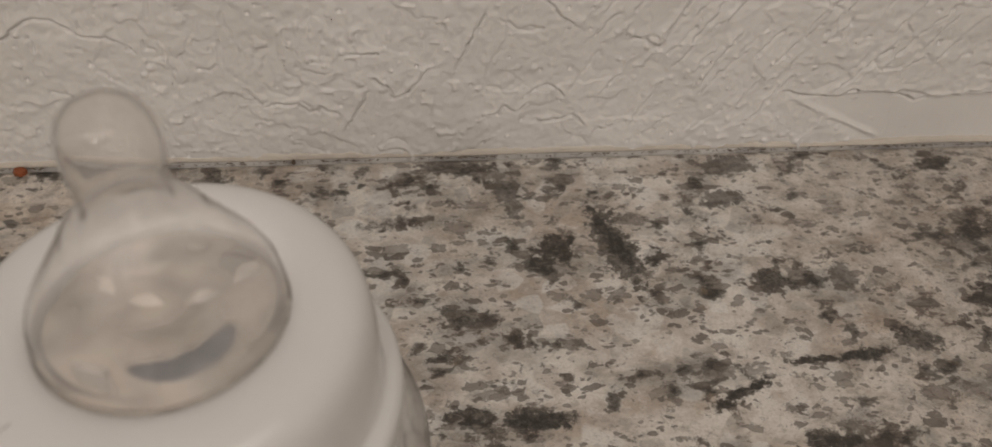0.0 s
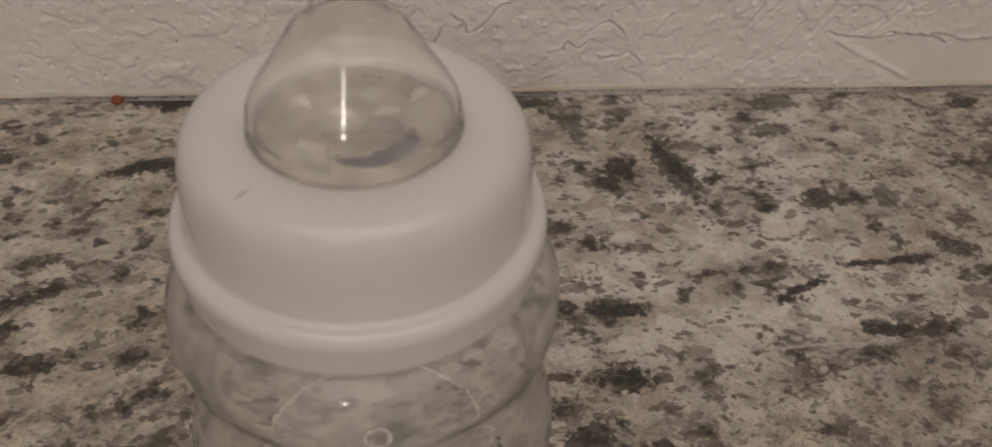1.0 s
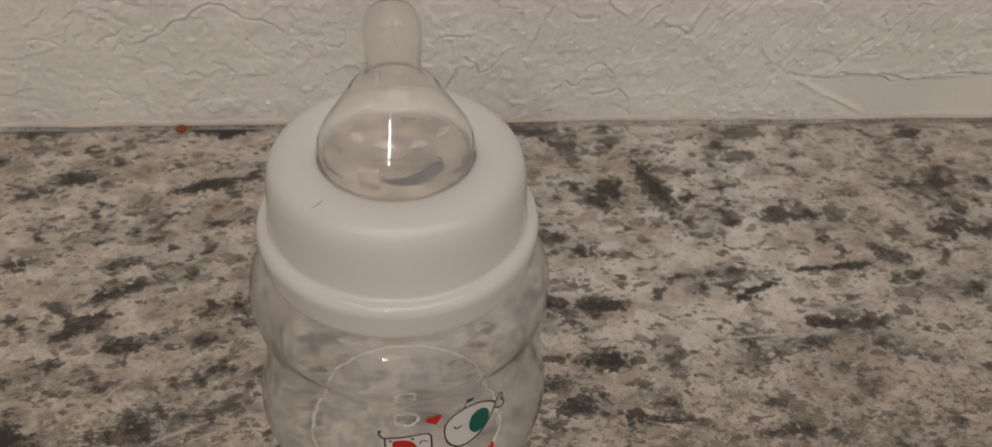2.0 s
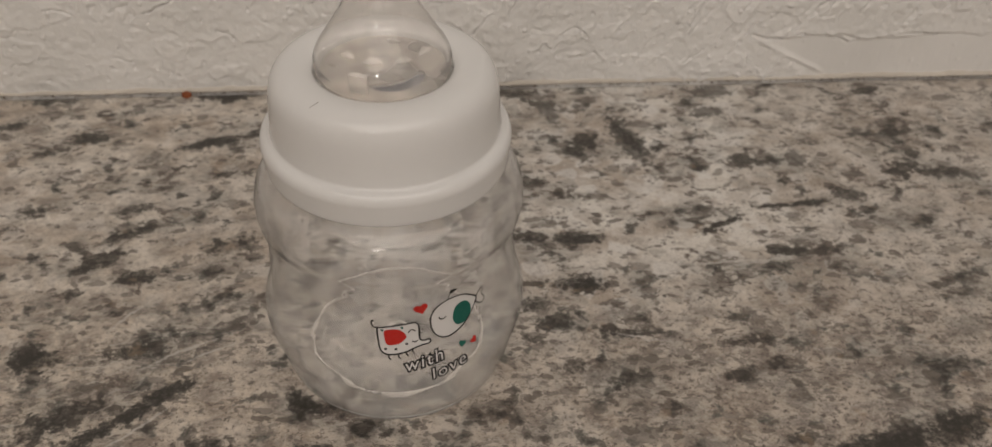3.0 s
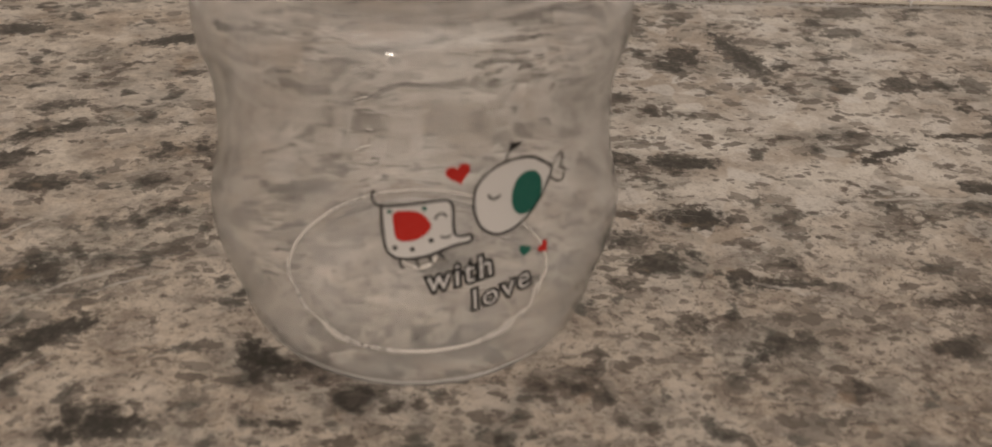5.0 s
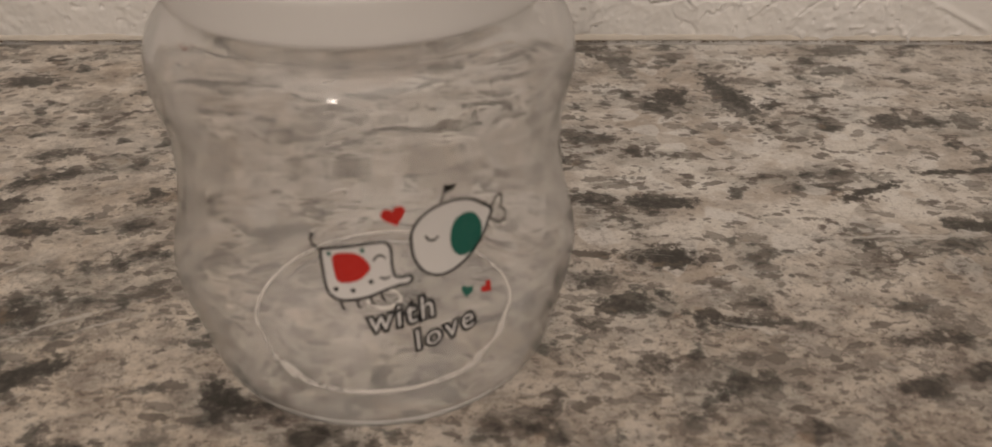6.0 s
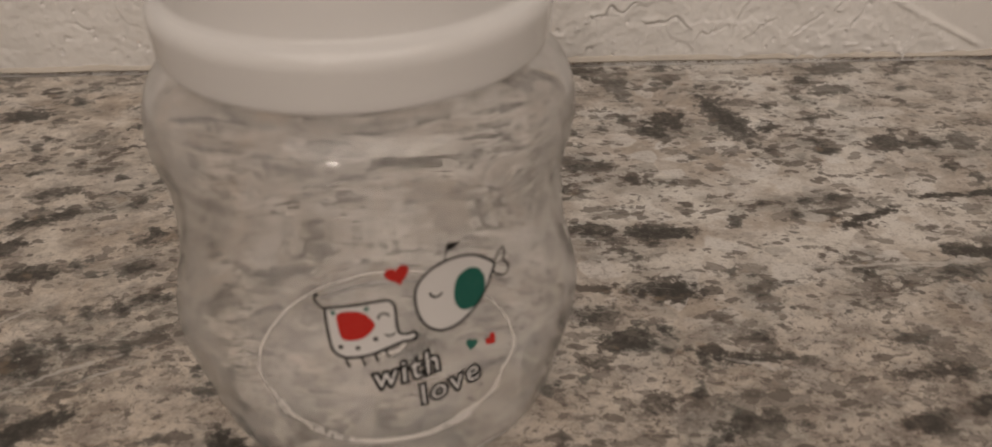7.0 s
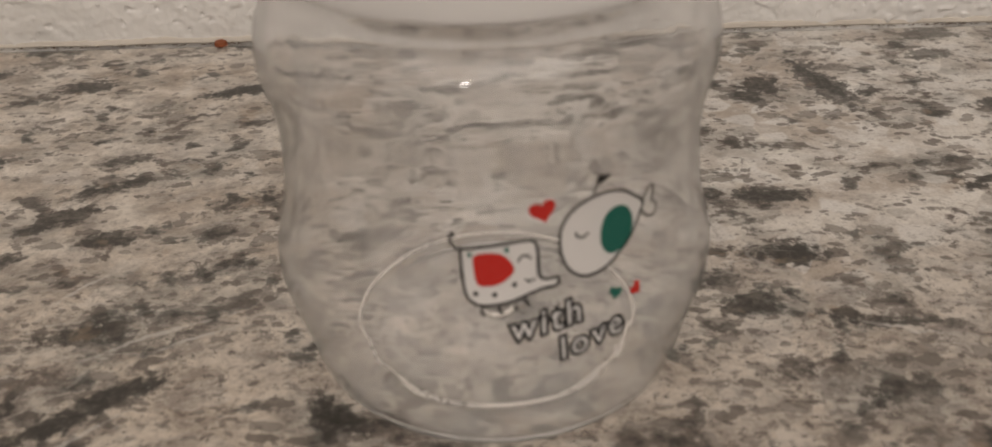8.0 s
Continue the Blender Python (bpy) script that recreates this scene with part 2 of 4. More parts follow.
def granite():
    """Polished pale granite: grey and black mineral patches, brown flecks, fine grain and hair veins."""
    g = Nodes("granite")
    v = g.coords()
    flow = g.coords((0.62, 1.0, 1.0), -8)
    warp = g.node("TexNoise", Vector=v, Scale=120.0, Detail=4.0).outputs["Color"]
    bent = g.node("VectorMath", {"operation": "MULTIPLY_ADD"})
    g.feed(bent.inputs[0], warp)
    bent.inputs[1].default_value = (0.0056, 0.0056, 0)
    g.feed(bent.inputs[2], v)
    centred = g.node("VectorMath", {"operation": "SUBTRACT"})
    g.feed(centred.inputs[0], bent.outputs[0])
    centred.inputs[1].default_value = (0.0028, 0.0028, 0)
    rag = g.noise(v, 420, 4.0, 0.65)

    last = [centred.outputs[0]]

    def after(value):
        """The same place, worked out only once value is known: keeps the shader's stack short."""
        n = g.node("VectorMath", {"operation": "MULTIPLY_ADD"})
        g.feed(n.inputs[0], value)
        n.inputs[1].default_value = (1e-9, 1e-9, 0)
        g.feed(n.inputs[2], centred.outputs[0])
        return n.outputs[0]

    def marks(rows, soft, reach=1.38, rough=0.55):
        near, place = None, last[0]
        for k, (x, y, a, b, turn) in enumerate(rows):
            if near is not None and k % 6 == 0:
                place = after(near)
            m = g.node("Mapping", {"vector_type": "TEXTURE"}, Vector=place)
            m.inputs["Location"].default_value = (x, y, 0)
            m.inputs["Rotation"].default_value = (0, 0, radians(turn))
            m.inputs["Scale"].default_value = (a / 1000, b / 1000, 1)
            d = g.node("VectorMath", {"operation": "LENGTH"}, Vector=m.outputs[0]).outputs["Value"]
            near = d if near is None else g.maths("MINIMUM", near, d)
        last[0] = after(near)
        worn = g.maths("ADD", near, g.ramp(rag, 0.25, 0.75, -rough, rough))
        return g.ramp(worn, reach, reach - soft, 0, 1)

    # ground mass: crystals from greyish white to warm beige, mottled at every scale
    cloud = g.noise(flow, 38, 5.0, 0.6)
    cloud2 = g.noise(g.coords(shift=(0.3, 0.1, 0)), 95, 5.0, 0.6)
    mottle = g.noise(g.coords((0.8, 1.0, 1.0), -10, (0.6, 0.8, 0)), 130, 9.0, 0.72)
    grit = g.noise(v, 520, 7.0, 0.8)
    cell = g.node("TexVoronoi", {"feature": "SMOOTH_F1"}, Vector=centred.outputs[0], Scale=150.0, Smoothness=0.35).outputs["Color"]
    lot = g.node("SeparateXYZ", Vector=cell)
    base = g.mix(g.ramp(cloud, 0.38, 0.57), (0.45, 0.388, 0.325), (0.785, 0.757, 0.705))
    base = g.mix(g.ramp(lot.outputs["X"], 0.40, 0.85, 0, 0.55), base, (0.47, 0.42, 0.37))
    base = g.mix(g.ramp(lot.outputs["Y"], 0.70, 0.95, 0, 0.60), base, (0.36, 0.345, 0.32))
    base = g.mix(g.ramp(lot.outputs["Z"], 0.62, 0.92, 0, 0.65), base, (0.78, 0.77, 0.745))
    base = g.mix(g.ramp(cloud2, 0.48, 0.72, 0, 0.45), base, (0.44, 0.375, 0.325))
    base = g.mix(g.ramp(mottle, 0.47, 0.36, 0, 0.45), base, (0.25, 0.215, 0.19))
    base = g.mix(g.ramp(mottle, 0.54, 0.64, 0, 0.55), base, (0.80, 0.785, 0.76))
    # the nearer stretch of the slab is browner and gritty
    where = g.node("SeparateXYZ", Vector=v)
    front = g.ramp(g.maths("MULTIPLY_ADD", cloud, -0.16, where.outputs["Y"]), 0.055, -0.015)
    base = g.mix(g.maths("MULTIPLY", front, 0.65), base, g.mix(g.ramp(mottle, 0.38, 0.60), (0.21, 0.168, 0.134), (0.56, 0.485, 0.40)))
    # the slab changes along its length: warm cream at one end, whiter crystals in the middle, brown grit in one corner
    wander = g.maths("MULTIPLY_ADD", cloud2, 0.07, g.maths("MULTIPLY", cloud, 0.07))
    across, along = g.maths("ADD", where.outputs["X"], wander), g.maths("ADD", where.outputs["Y"], wander)
    cream = g.ramp(across, 0.03, -0.06)
    base = g.mix(g.maths("MULTIPLY", cream, 0.45), base, g.mix(g.ramp(mottle, 0.40, 0.60), (0.26, 0.205, 0.16), (0.70, 0.615, 0.51)))
    white = g.maths("MULTIPLY", g.ramp(across, 0.03, 0.08), g.ramp(along, 0.17, 0.22))
    base = g.mix(g.maths("MULTIPLY", white, g.ramp(mottle, 0.44, 0.56, 0.0, 0.18)), base, (0.78, 0.765, 0.745))
    corner = g.maths("MULTIPLY", g.ramp(across, 0.04, 0.11), g.ramp(along, 0.18, 0.13))
    base = g.mix(g.maths("MULTIPLY", corner, 0.42), base, g.mix(g.ramp(mottle, 0.40, 0.60), (0.125, 0.098, 0.082), (0.41, 0.352, 0.30)))
    tawny = g.maths("MULTIPLY", g.ramp(across, 0.13, 0.20), g.ramp(along, 0.15, 0.20))
    base = g.mix(g.maths("MULTIPLY", tawny, 0.46), base, g.mix(g.ramp(mottle, 0.40, 0.60), (0.22, 0.18, 0.145), (0.52, 0.455, 0.385)))
    gritty = g.maths("MULTIPLY_ADD", front, 0.55, g.ramp(cloud2, 0.42, 0.62, 0.10, 0.36))
    gritty = g.maths("MINIMUM", g.maths("MULTIPLY_ADD", corner, 0.45, g.maths("MULTIPLY_ADD", tawny, 0.25, gritty)), 0.9)
    base = g.mix(g.maths("MULTIPLY", g.ramp(grit, 0.475, 0.40), gritty), base, (0.075, 0.058, 0.050))
    base = g.mix(g.maths("MULTIPLY", g.ramp(grit, 0.54, 0.66), g.maths("MULTIPLY", gritty, 0.7)), base, (0.70, 0.655, 0.60))
    grain = g.noise(v, 1100, 3.0, 0.7)
    base = g.mix(g.ramp(grain, 0.28, 0.58, 0.25, 0.0), base, (0.27, 0.235, 0.21))
    # soft grey veils
    veil = g.noise(g.coords((0.75, 1.0, 1.0), -14, (0.9, 0.4, 0)), 48, 5.0, 0.6, 0.3)
    base = g.mix(g.ramp(veil, 0.48, 0.64, 0, 0.48), base, g.mix(g.ramp(mottle, 0.38, 0.62), (0.15, 0.148, 0.135), (0.36, 0.345, 0.315)))
    # a broad grey swath with pale threads runs slantwise through the warm end
    swath = marks([(-0.135, 0.078, 46, 17, 41), (-0.165, 0.058, 22, 14, 35)], 1.0, 1.2)
    base = g.mix(g.maths("MULTIPLY", swath, g.ramp(mottle, 0.58, 0.40, 0.10, 0.80)), base, g.mix(g.ramp(grit, 0.40, 0.60), (0.085, 0.080, 0.070), (0.27, 0.25, 0.22)))
    thread = g.noise(g.coords((0.35, 1.6, 1.0), 41, (0.1, 0.7, 0)), 60, 4.0, 0.55, 0.6)
    base = g.mix(g.maths("MULTIPLY", swath, g.ramp(g.maths("ABSOLUTE", g.maths("SUBTRACT", thread, 0.5)), 0.022, 0.006, 0.0, 0.6)), base, (0.62, 0.585, 0.53))
    # mineral islands, some soft, some sharp at the edge, darkest in the middle
    patch = g.noise(g.coords((0.85, 1.0, 1.0), -12, (0.7, 0.2, 0)), 135, 6.0, 0.60, 0.15)
    lean = g.maths("MULTIPLY_ADD", veil, 0.7, g.maths("SUBTRACT", patch, 0.388))
    # the large marks gather the islands about them
    grey, dark, brown = marks(GREY_MARKS + LEFT_MARKS, 1.0), g.maths("MAXIMUM", g.maths("MAXIMUM", marks(DARK_MARKS, 0.9, 1.40), marks(FRONT_MARKS, 1.1, 1.45)), marks(STREAKS, 1.0, 1.5)), marks(BROWN_MARKS, 1.0)
    lean = g.maths("MULTIPLY_ADD", grey, 0.085, lean)
    lean = g.maths("MULTIPLY_ADD", dark, 0.15, lean)
    lean = g.maths("MULTIPLY_ADD", brown, 0.075, lean)
    lean = g.maths("MULTIPLY_ADD", g.maths("SUBTRACT", grit, 0.5), 0.10, lean)
    tint = g.noise(v, 60, 3.0)
    warm = g.maths("MAXIMUM", g.ramp(tint, 0.45, 0.62), brown)
    broken = g.ramp(grit, 0.36, 0.62)
    tone = g.mix(warm, g.mix(broken, (0.13, 0.126, 0.112), (0.28, 0.268, 0.242)), g.mix(broken, (0.145, 0.116, 0.098), (0.29, 0.243, 0.207)))
    base = g.mix(g.maths("MULTIPLY", grey, g.ramp(rag, 0.3, 0.7, 0.25, 0.70)), base, tone)
    base = g.mix(g.ramp(lean, 0.525, 0.585, 0, 0.72), base, tone)
    base = g.mix(g.ramp(lean, 0.562, 0.588, 0, 0.80), base, g.mix(broken, g.mix(warm, (0.068, 0.065, 0.057), (0.082, 0.063, 0.053)), g.mix(warm, (0.15, 0.145, 0.13), (0.165, 0.136, 0.116))))
    base = g.mix(g.ramp(lean, 0.60, 0.67, 0, 0.90), base, g.mix(broken, (0.022, 0.0195, 0.0165), (0.072, 0.065, 0.055)))
    # a few slabs of one dark mineral with clean edges
    slab = marks(SLABS, 0.22)
    base = g.mix(g.maths("MULTIPLY", slab, 0.85), base, g.mix(broken, (0.10, 0.095, 0.086), (0.215, 0.203, 0.182)))
    # small flecks
    crowd = g.maths("MULTIPLY_ADD", lean, 1.6, g.noise(g.coords(shift=(0.8, 0.1, 0)), 50, 4.0, 0.6))

    def pebbles(base, scale, turn, share, deep):
        m = g.node("Mapping", Vector=centred.outputs[0])
        m.inputs["Scale"].default_value, m.inputs["Rotation"].default_value = (0.52, 1.0, 1.0), (0, 0, radians(turn))
        cells = g.node("TexVoronoi", Vector=m.outputs[0], Scale=scale)
        lots = g.node("SeparateXYZ", Vector=cells.outputs["Color"])
        chosen = g.ramp(g.maths("SUBTRACT", g.maths("ADD", crowd, share), lots.outputs["X"]), -0.02, 0.02)
        size = g.maths("MULTIPLY_ADD", lots.outputs["Y"], 0.34, 0.20)
        edge = g.maths("SUBTRACT", size, g.maths("MULTIPLY_ADD", g.maths("SUBTRACT", rag, 0.5), 1.15, cells.outputs["Distance"]))
        mask = g.maths("MULTIPLY", g.ramp(edge, -0.04, 0.05, 0, deep), chosen)
        tone = g.mix(lots.outputs["Z"], (0.115, 0.095, 0.08), (0.27, 0.243, 0.213))
        return g.mix(mask, base, g.mix(g.ramp(edge, 0.04, 0.16), g.mix(0.5, tone, (0.07, 0.06, 0.052)), tone))

    base = pebbles(base, 190.0, -12, -1.05, 0.66)
    base = pebbles(base, 330.0, 6, -0.90, 0.80)
    crowd = g.maths("MULTIPLY_ADD", front, 0.16, crowd)
    base = pebbles(base, 620.0, -20, -0.93, 0.75)
    # the darkest mineral lies over the rest
    black = g.maths("MAXIMUM", dark, g.ramp(lean, 0.615, 0.68, 0, 0.8))
    base = g.mix(g.maths("MULTIPLY", black, g.ramp(grit, 0.34, 0.64, 0.85, 0.20)), base, (0.034, 0.029, 0.0235))
    pitch = marks(BLACK_MARKS, 0.75, 1.4, 0.34)
    base = g.mix(g.maths("MULTIPLY", pitch, g.ramp(grit, 0.36, 0.66, 0.95, 0.45)), base, (0.026, 0.0235, 0.019))
    rust = g.noise(g.coords(shift=(0.2, 0.6, 0)), 110, 3.0)
    base = g.mix(g.ramp(rust, 0.62, 0.74, 0, 0.4), base, (0.33, 0.24, 0.165))
    # hair veins
    line = g.noise(g.coords((0.5, 1.2, 1.0), 22, (0.5, 0.3, 0)), 20, 3.0, 0.5, 0.5)
    vein = g.maths("MULTIPLY", g.ramp(g.maths("ABSOLUTE", g.maths("SUBTRACT", line, 0.47)), 0.004, 0.001), g.ramp(cloud2, 0.45, 0.6))
    vein = g.maths("MAXIMUM", g.maths("MULTIPLY", vein, 0.45), g.maths("MULTIPLY", marks(PALE_VEINS, 1.2), 1.2))
    base = g.mix(g.maths("MULTIPLY", vein, 0.5), base, (0.66, 0.63, 0.59))
    p = g.node("BsdfPrincipled", Roughness=0.32)
    g.feed(p.inputs["Base Color"], base)
    g.feed(p.inputs["Roughness"], g.ramp(grain, 0.2, 0.8, 0.26, 0.42))
    g.feed(p.inputs["Normal"], g.bump(rag, 0.08, 0.0003))
    return g.finish(p.outputs[0])


def wall_paint():
    """Off-white emulsion over trowelled plaster."""
    g = Nodes("wall_paint")
    v = g.coords()
    peel = g.noise(v, 700, 3.0, 0.6)
    lump = g.noise(v, 160, 4.0, 0.6)
    stain = g.noise(v, 18, 4.0)
    base = g.mix(g.ramp(stain, 0.3, 0.7), (0.785, 0.775, 0.752), (0.84, 0.83, 0.812))
    base = g.mix(g.ramp(g.noise(g.coords(shift=(0.4, 0, 0.2)), 240, 2.0), 0.70, 0.78, 0, 0.25), base, (0.5, 0.44, 0.38))
    p = g.node("BsdfPrincipled", Roughness=0.36)
    g.feed(p.inputs["Base Color"], base)
    dots = g.node("TexVoronoi", Vector=v, Scale=230.0)
    pick = g.node("SeparateXYZ", Vector=dots.outputs["Color"])
    pimple = g.maths("MULTIPLY", g.ramp(dots.outputs["Distance"], 0.30, 0.05), g.ramp(pick.outputs["X"], 0.62, 0.95))
    drip = g.noise(g.coords((1.0, 1.0, 0.22), 0, (0.1, 0.3, 0.2)), 420, 3.0, 0.6)
    both = g.maths("MULTIPLY_ADD", lump, 1.6, g.maths("MULTIPLY", peel, 0.5))
    both = g.maths("MULTIPLY_ADD", pimple, 2.2, g.maths("MULTIPLY_ADD", g.ramp(drip, 0.55, 0.75), -0.5, both))
    g.feed(p.inputs["Normal"], g.bump(both, 0.28, 0.0005))
    return g.finish(p.outputs[0])


GRANITE = granite()
WALL = wall_paint()
CAULK = plain("caulk", (0.66, 0.61, 0.54), 0.55, 500, 0.10, 0.0003)
GRIME = plain("grime", (0.16, 0.12, 0.09), 0.8, 700, 0.25)
PLASTER = plain("plaster", (0.74, 0.70, 0.66), 0.7, 60, 0.05, 0.0006)
FLOOR = plain("floor_tile", (0.32, 0.27, 0.23), 0.45, 40, 0.12)
CABINET = plain("cabinet_paint", (0.55, 0.50, 0.45), 0.45, 50, 0.05)


def moulded_white():
    """Glossy white plastic that lets some light through."""
    g = Nodes("white_plastic")
    n = g.noise(g.coords(), 90)
    tone = g.mix(n, (0.785, 0.785, 0.78), (0.805, 0.805, 0.80))
    skin = g.node("BsdfPrincipled", Roughness=0.07)
    g.feed(skin.inputs["Base Color"], tone)
    thru = g.node("BsdfTranslucent")
    g.feed(thru.inputs["Color"], tone)
    m = g.node("MixShader", Fac=0.04)
    g.feed(m.inputs[1], skin.outputs[0])
    g.feed(m.inputs[2], thru.outputs[0])
    return g.finish(m.outputs[0])


COLLAR = moulded_white()
BODY = clear("clear_plastic", (0.995, 0.995, 0.995), 1.44, 0.022, 0.098, 0.06, 1.6, 1.27, (0.93, 0.92, 0.90))
RIDGE = clear("frosted_plastic", (0.97, 0.97, 0.97), 1.46, 0.3, 0.95)
SILICONE = clear("silicone", (0.99, 0.985, 0.98), 1.40, 0.05, 0.13, 0.09, 0.5, 1.06, (0.88, 0.87, 0.85))
MEMBRANE = clear("cloudy_silicone", (0.94, 0.925, 0.91), 1.40, 0.12, 0.40, 0.15, 0.0, 1.08, (0.86, 0.81, 0.75))
SLOT_SHADE = plain("slot_shade_grey", (0.15, 0.155, 0.175), 0.35, 400, 0.2)
FLAP = clear("frosted_silicone", (0.97, 0.96, 0.95), 1.40, 0.1, 0.55, 0.08, 0.0, 1.35)
TAB = clear("moulded_silicone", (0.97, 0.96, 0.95), 1.40, 0.05, 0.30, 0.08, 0.0, 1.35)
INK_BLACK = plain("black_ink", (0.006, 0.0055, 0.0055), 0.55, 900, 0.05, 0.00002)
INK_WHITE = plain("white_ink", (0.70, 0.69, 0.68), 0.7, 900, 0.03, 0.00002)
INK_RED = plain("red_ink", (0.52, 0.018, 0.010), 0.7, 900, 0.05, 0.00002)
INK_GREEN = plain("green_ink", (0.005, 0.12, 0.09), 0.7, 900, 0.05, 0.00002)
CRUMB = plain("orange_crumb", (0.30, 0.085, 0.028), 0.7, 900, 0.25)
LAMP_TRIM = plain("lamp_trim", (0.8, 0.8, 0.8), 0.4)


# ---- mesh helpers ----
def mesh_from(name, verts, faces, material, smooth=False):
    me = bpy.data.meshes.new(name)
    me.from_pydata([tuple(map(float, p)) for p in verts], [], [tuple(map(int, f)) for f in faces])
    me.materials.append(material)
    me.polygons.foreach_set("use_smooth", [smooth] * len(me.polygons))
    me.update()
    return me


def part(name, me, parent, label=""):
    ob = new(name, me)
    ob.parent = parent
    if label:
        ob["label"] = label
    return ob


def box(name, x0, x1, y0, y1, z0, z1, material, bevel=0.0):
    bm = bmesh.new()
    bmesh.ops.create_cube(bm, size=1)
    for q in bm.verts:
        q.co = Vector(((x0 + x1) / 2 + q.co.x * (x1 - x0), (y0 + y1) / 2 + q.co.y * (y1 - y0), (z0 + z1) / 2 + q.co.z * (z1 - z0)))
    if bevel:
        bmesh.ops.bevel(bm, geom=bm.edges[:], offset=bevel, segments=3, profile=0.5, affect="EDGES")
    me = bpy.data.meshes.new(name)
    bm.to_mesh(me)
    bm.free()
    me.materials.append(material)
    return me


def lathe(name, rows, material, segments=144, close=True):
    """Turns a closed outline of (r, z) round the z axis."""
    rows = [(max(r, 0.0), z) for r, z in rows]
    ang = np.linspace(0, 2 * np.pi, segments, endpoint=False)
    verts, ring = [], []
    for r, z in rows:
        if r < 1e-7:
            ring.append([len(verts)])
            verts.append((0, 0, z))
        else:
            ring.append(list(range(len(verts), len(verts) + segments)))
            verts += [(r * math.cos(a), r * math.sin(a), z) for a in ang]
    faces = []
    pairs = list(zip(ring, ring[1:])) + ([(ring[-1], ring[0])] if close else [])
    for a, b in pairs:
        if len(a) == 1 and len(b) == 1:
            continue
        for k in range(segments):
            j = (k + 1) % segments
            if len(a) == 1:
                faces.append((a[0], b[j], b[k]))
            elif len(b) == 1:
                faces.append((a[k], a[j], b[0]))
            else:
                faces.append((a[k], a[j], b[j], b[k]))
    return mesh_from(name, verts, faces, material, True)


def smooth_rows(rows, per=6):
    """A smooth line (Catmull-Rom) through rows of (r, z)."""
    pts = [np.array(p, float) for p in rows]
    pts = [2 * pts[0] - pts[1], *pts, 2 * pts[-1] - pts[-2]]
    line = []
    for k in range(1, len(pts) - 2):
        a, b, c, d = pts[k - 1:k + 3]
        for t in np.arange(per) / per:
            line.append(0.5 * (2 * b + (c - a) * t + (2 * a - 5 * b + 4 * c - d) * t * t + (3 * b - a - 3 * c + d) * t ** 3))
    line.append(pts[-2])
    return [(float(p[0]), float(p[1])) for p in line]


def inset(rows, by):
    """The line moved to its left by a thickness."""
    p = np.array(rows)
    d = np.gradient(p, axis=0)
    d /= np.maximum(np.linalg.norm(d, axis=1, keepdims=True), 1e-9)
    q = p + np.stack([-d[:, 1], d[:, 0]], 1) * by
    return [(max(float(a), 0.0), float(b)) for a, b in q]


def tube(name, points, radius, material, sides=8):
    """A thin round strand along points, drawn out at its ends."""
    pts = [Vector(p) for p in points]
    verts, faces = [], []
    for k, p in enumerate(pts):
        way = (pts[min(k + 1, len(pts) - 1)] - pts[max(k - 1, 0)]).normalized()
        side = way.orthogonal().normalized()
        other = way.cross(side)
        r = radius * (0.35 if k in (0, len(pts) - 1) else 1.0)
        verts += [p + r * (math.cos(a) * side + math.sin(a) * other) for a in np.linspace(0, 2 * np.pi, sides, endpoint=False)]
    for k in range(len(pts) - 1):
        for j in range(sides):
            i = (j + 1) % sides
            faces.append((k * sides + j, k * sides + i, (k + 1) * sides + i, (k + 1) * sides + j))
    faces += [tuple(range(sides))[::-1], tuple(range((len(pts) - 1) * sides, len(pts) * sides))]
    return mesh_from(name, verts, faces, material, True)


# ---- plaster relief ----
LATTICE = np.random.RandomState(7).rand(256, 256)


def field(x, y):
    """Smooth value noise on arrays, -0.5 to 0.5."""
    xi, yi = np.floor(x).astype(int), np.floor(y).astype(int)
    u, w = x - xi, y - yi
    u, w = u * u * u * (u * (u * 6 - 15) + 10), w * w * w * (w * (w * 6 - 15) + 10)
    pick = lambda a, b: LATTICE[a % 256, b % 256]
    top = pick(xi, yi) * (1 - u) + pick(xi + 1, yi) * u
    low = pick(xi, yi + 1) * (1 - u) + pick(xi + 1, yi + 1) * u
    return top * (1 - w) + low * w - 0.5


def layers(x, y, n=4, fall=0.5):
    return sum(fall ** k * field(x * 2 ** k + 17.3 * k, y * 2 ** k + 5.1 * k) for k in range(n))


def step(v, lo, hi):
    t = np.clip((v - lo) / (hi - lo), 0, 1)
    return t * t * (3 - 2 * t)


# hand-made tears in the plaster skin (x, z in millimetres) and longer scratches of the float
TEARS = [
    [(-151, 37), (-146, 39), (-141, 42), (-136, 46), (-131, 47), (-127, 51), (-123, 53), (-117, 51), (-111, 47), (-105, 47), (-101, 44), (-99, 41)],
    [(-69, 27), (-65, 21), (-60, 22), (-55, 22), (-52, 19), (-48, 21), (-43, 18)],
    [(-31, 30), (-28, 28), (-26, 23), (-22, 24), (-19, 28), (-16, 33), (-13, 34)],
    [(14, 23), (18, 26), (21, 27), (24, 26), (26, 23)], [(1, 15), (6, 16), (8, 20), (12, 17), (16, 20)], [(21, 13), (25, 13), (30, 15), (34, 12)],
    [(9, 59), (16, 58), (19, 56), (24, 51), (28, 48)], [(46, 43), (50, 43), (54, 39), (58, 46), (62, 57)],
    [(98, 22), (104, 20), (112, 20), (121, 22), (132, 21), (142, 18), (152, 19), (166, 22), (180, 21)],
]
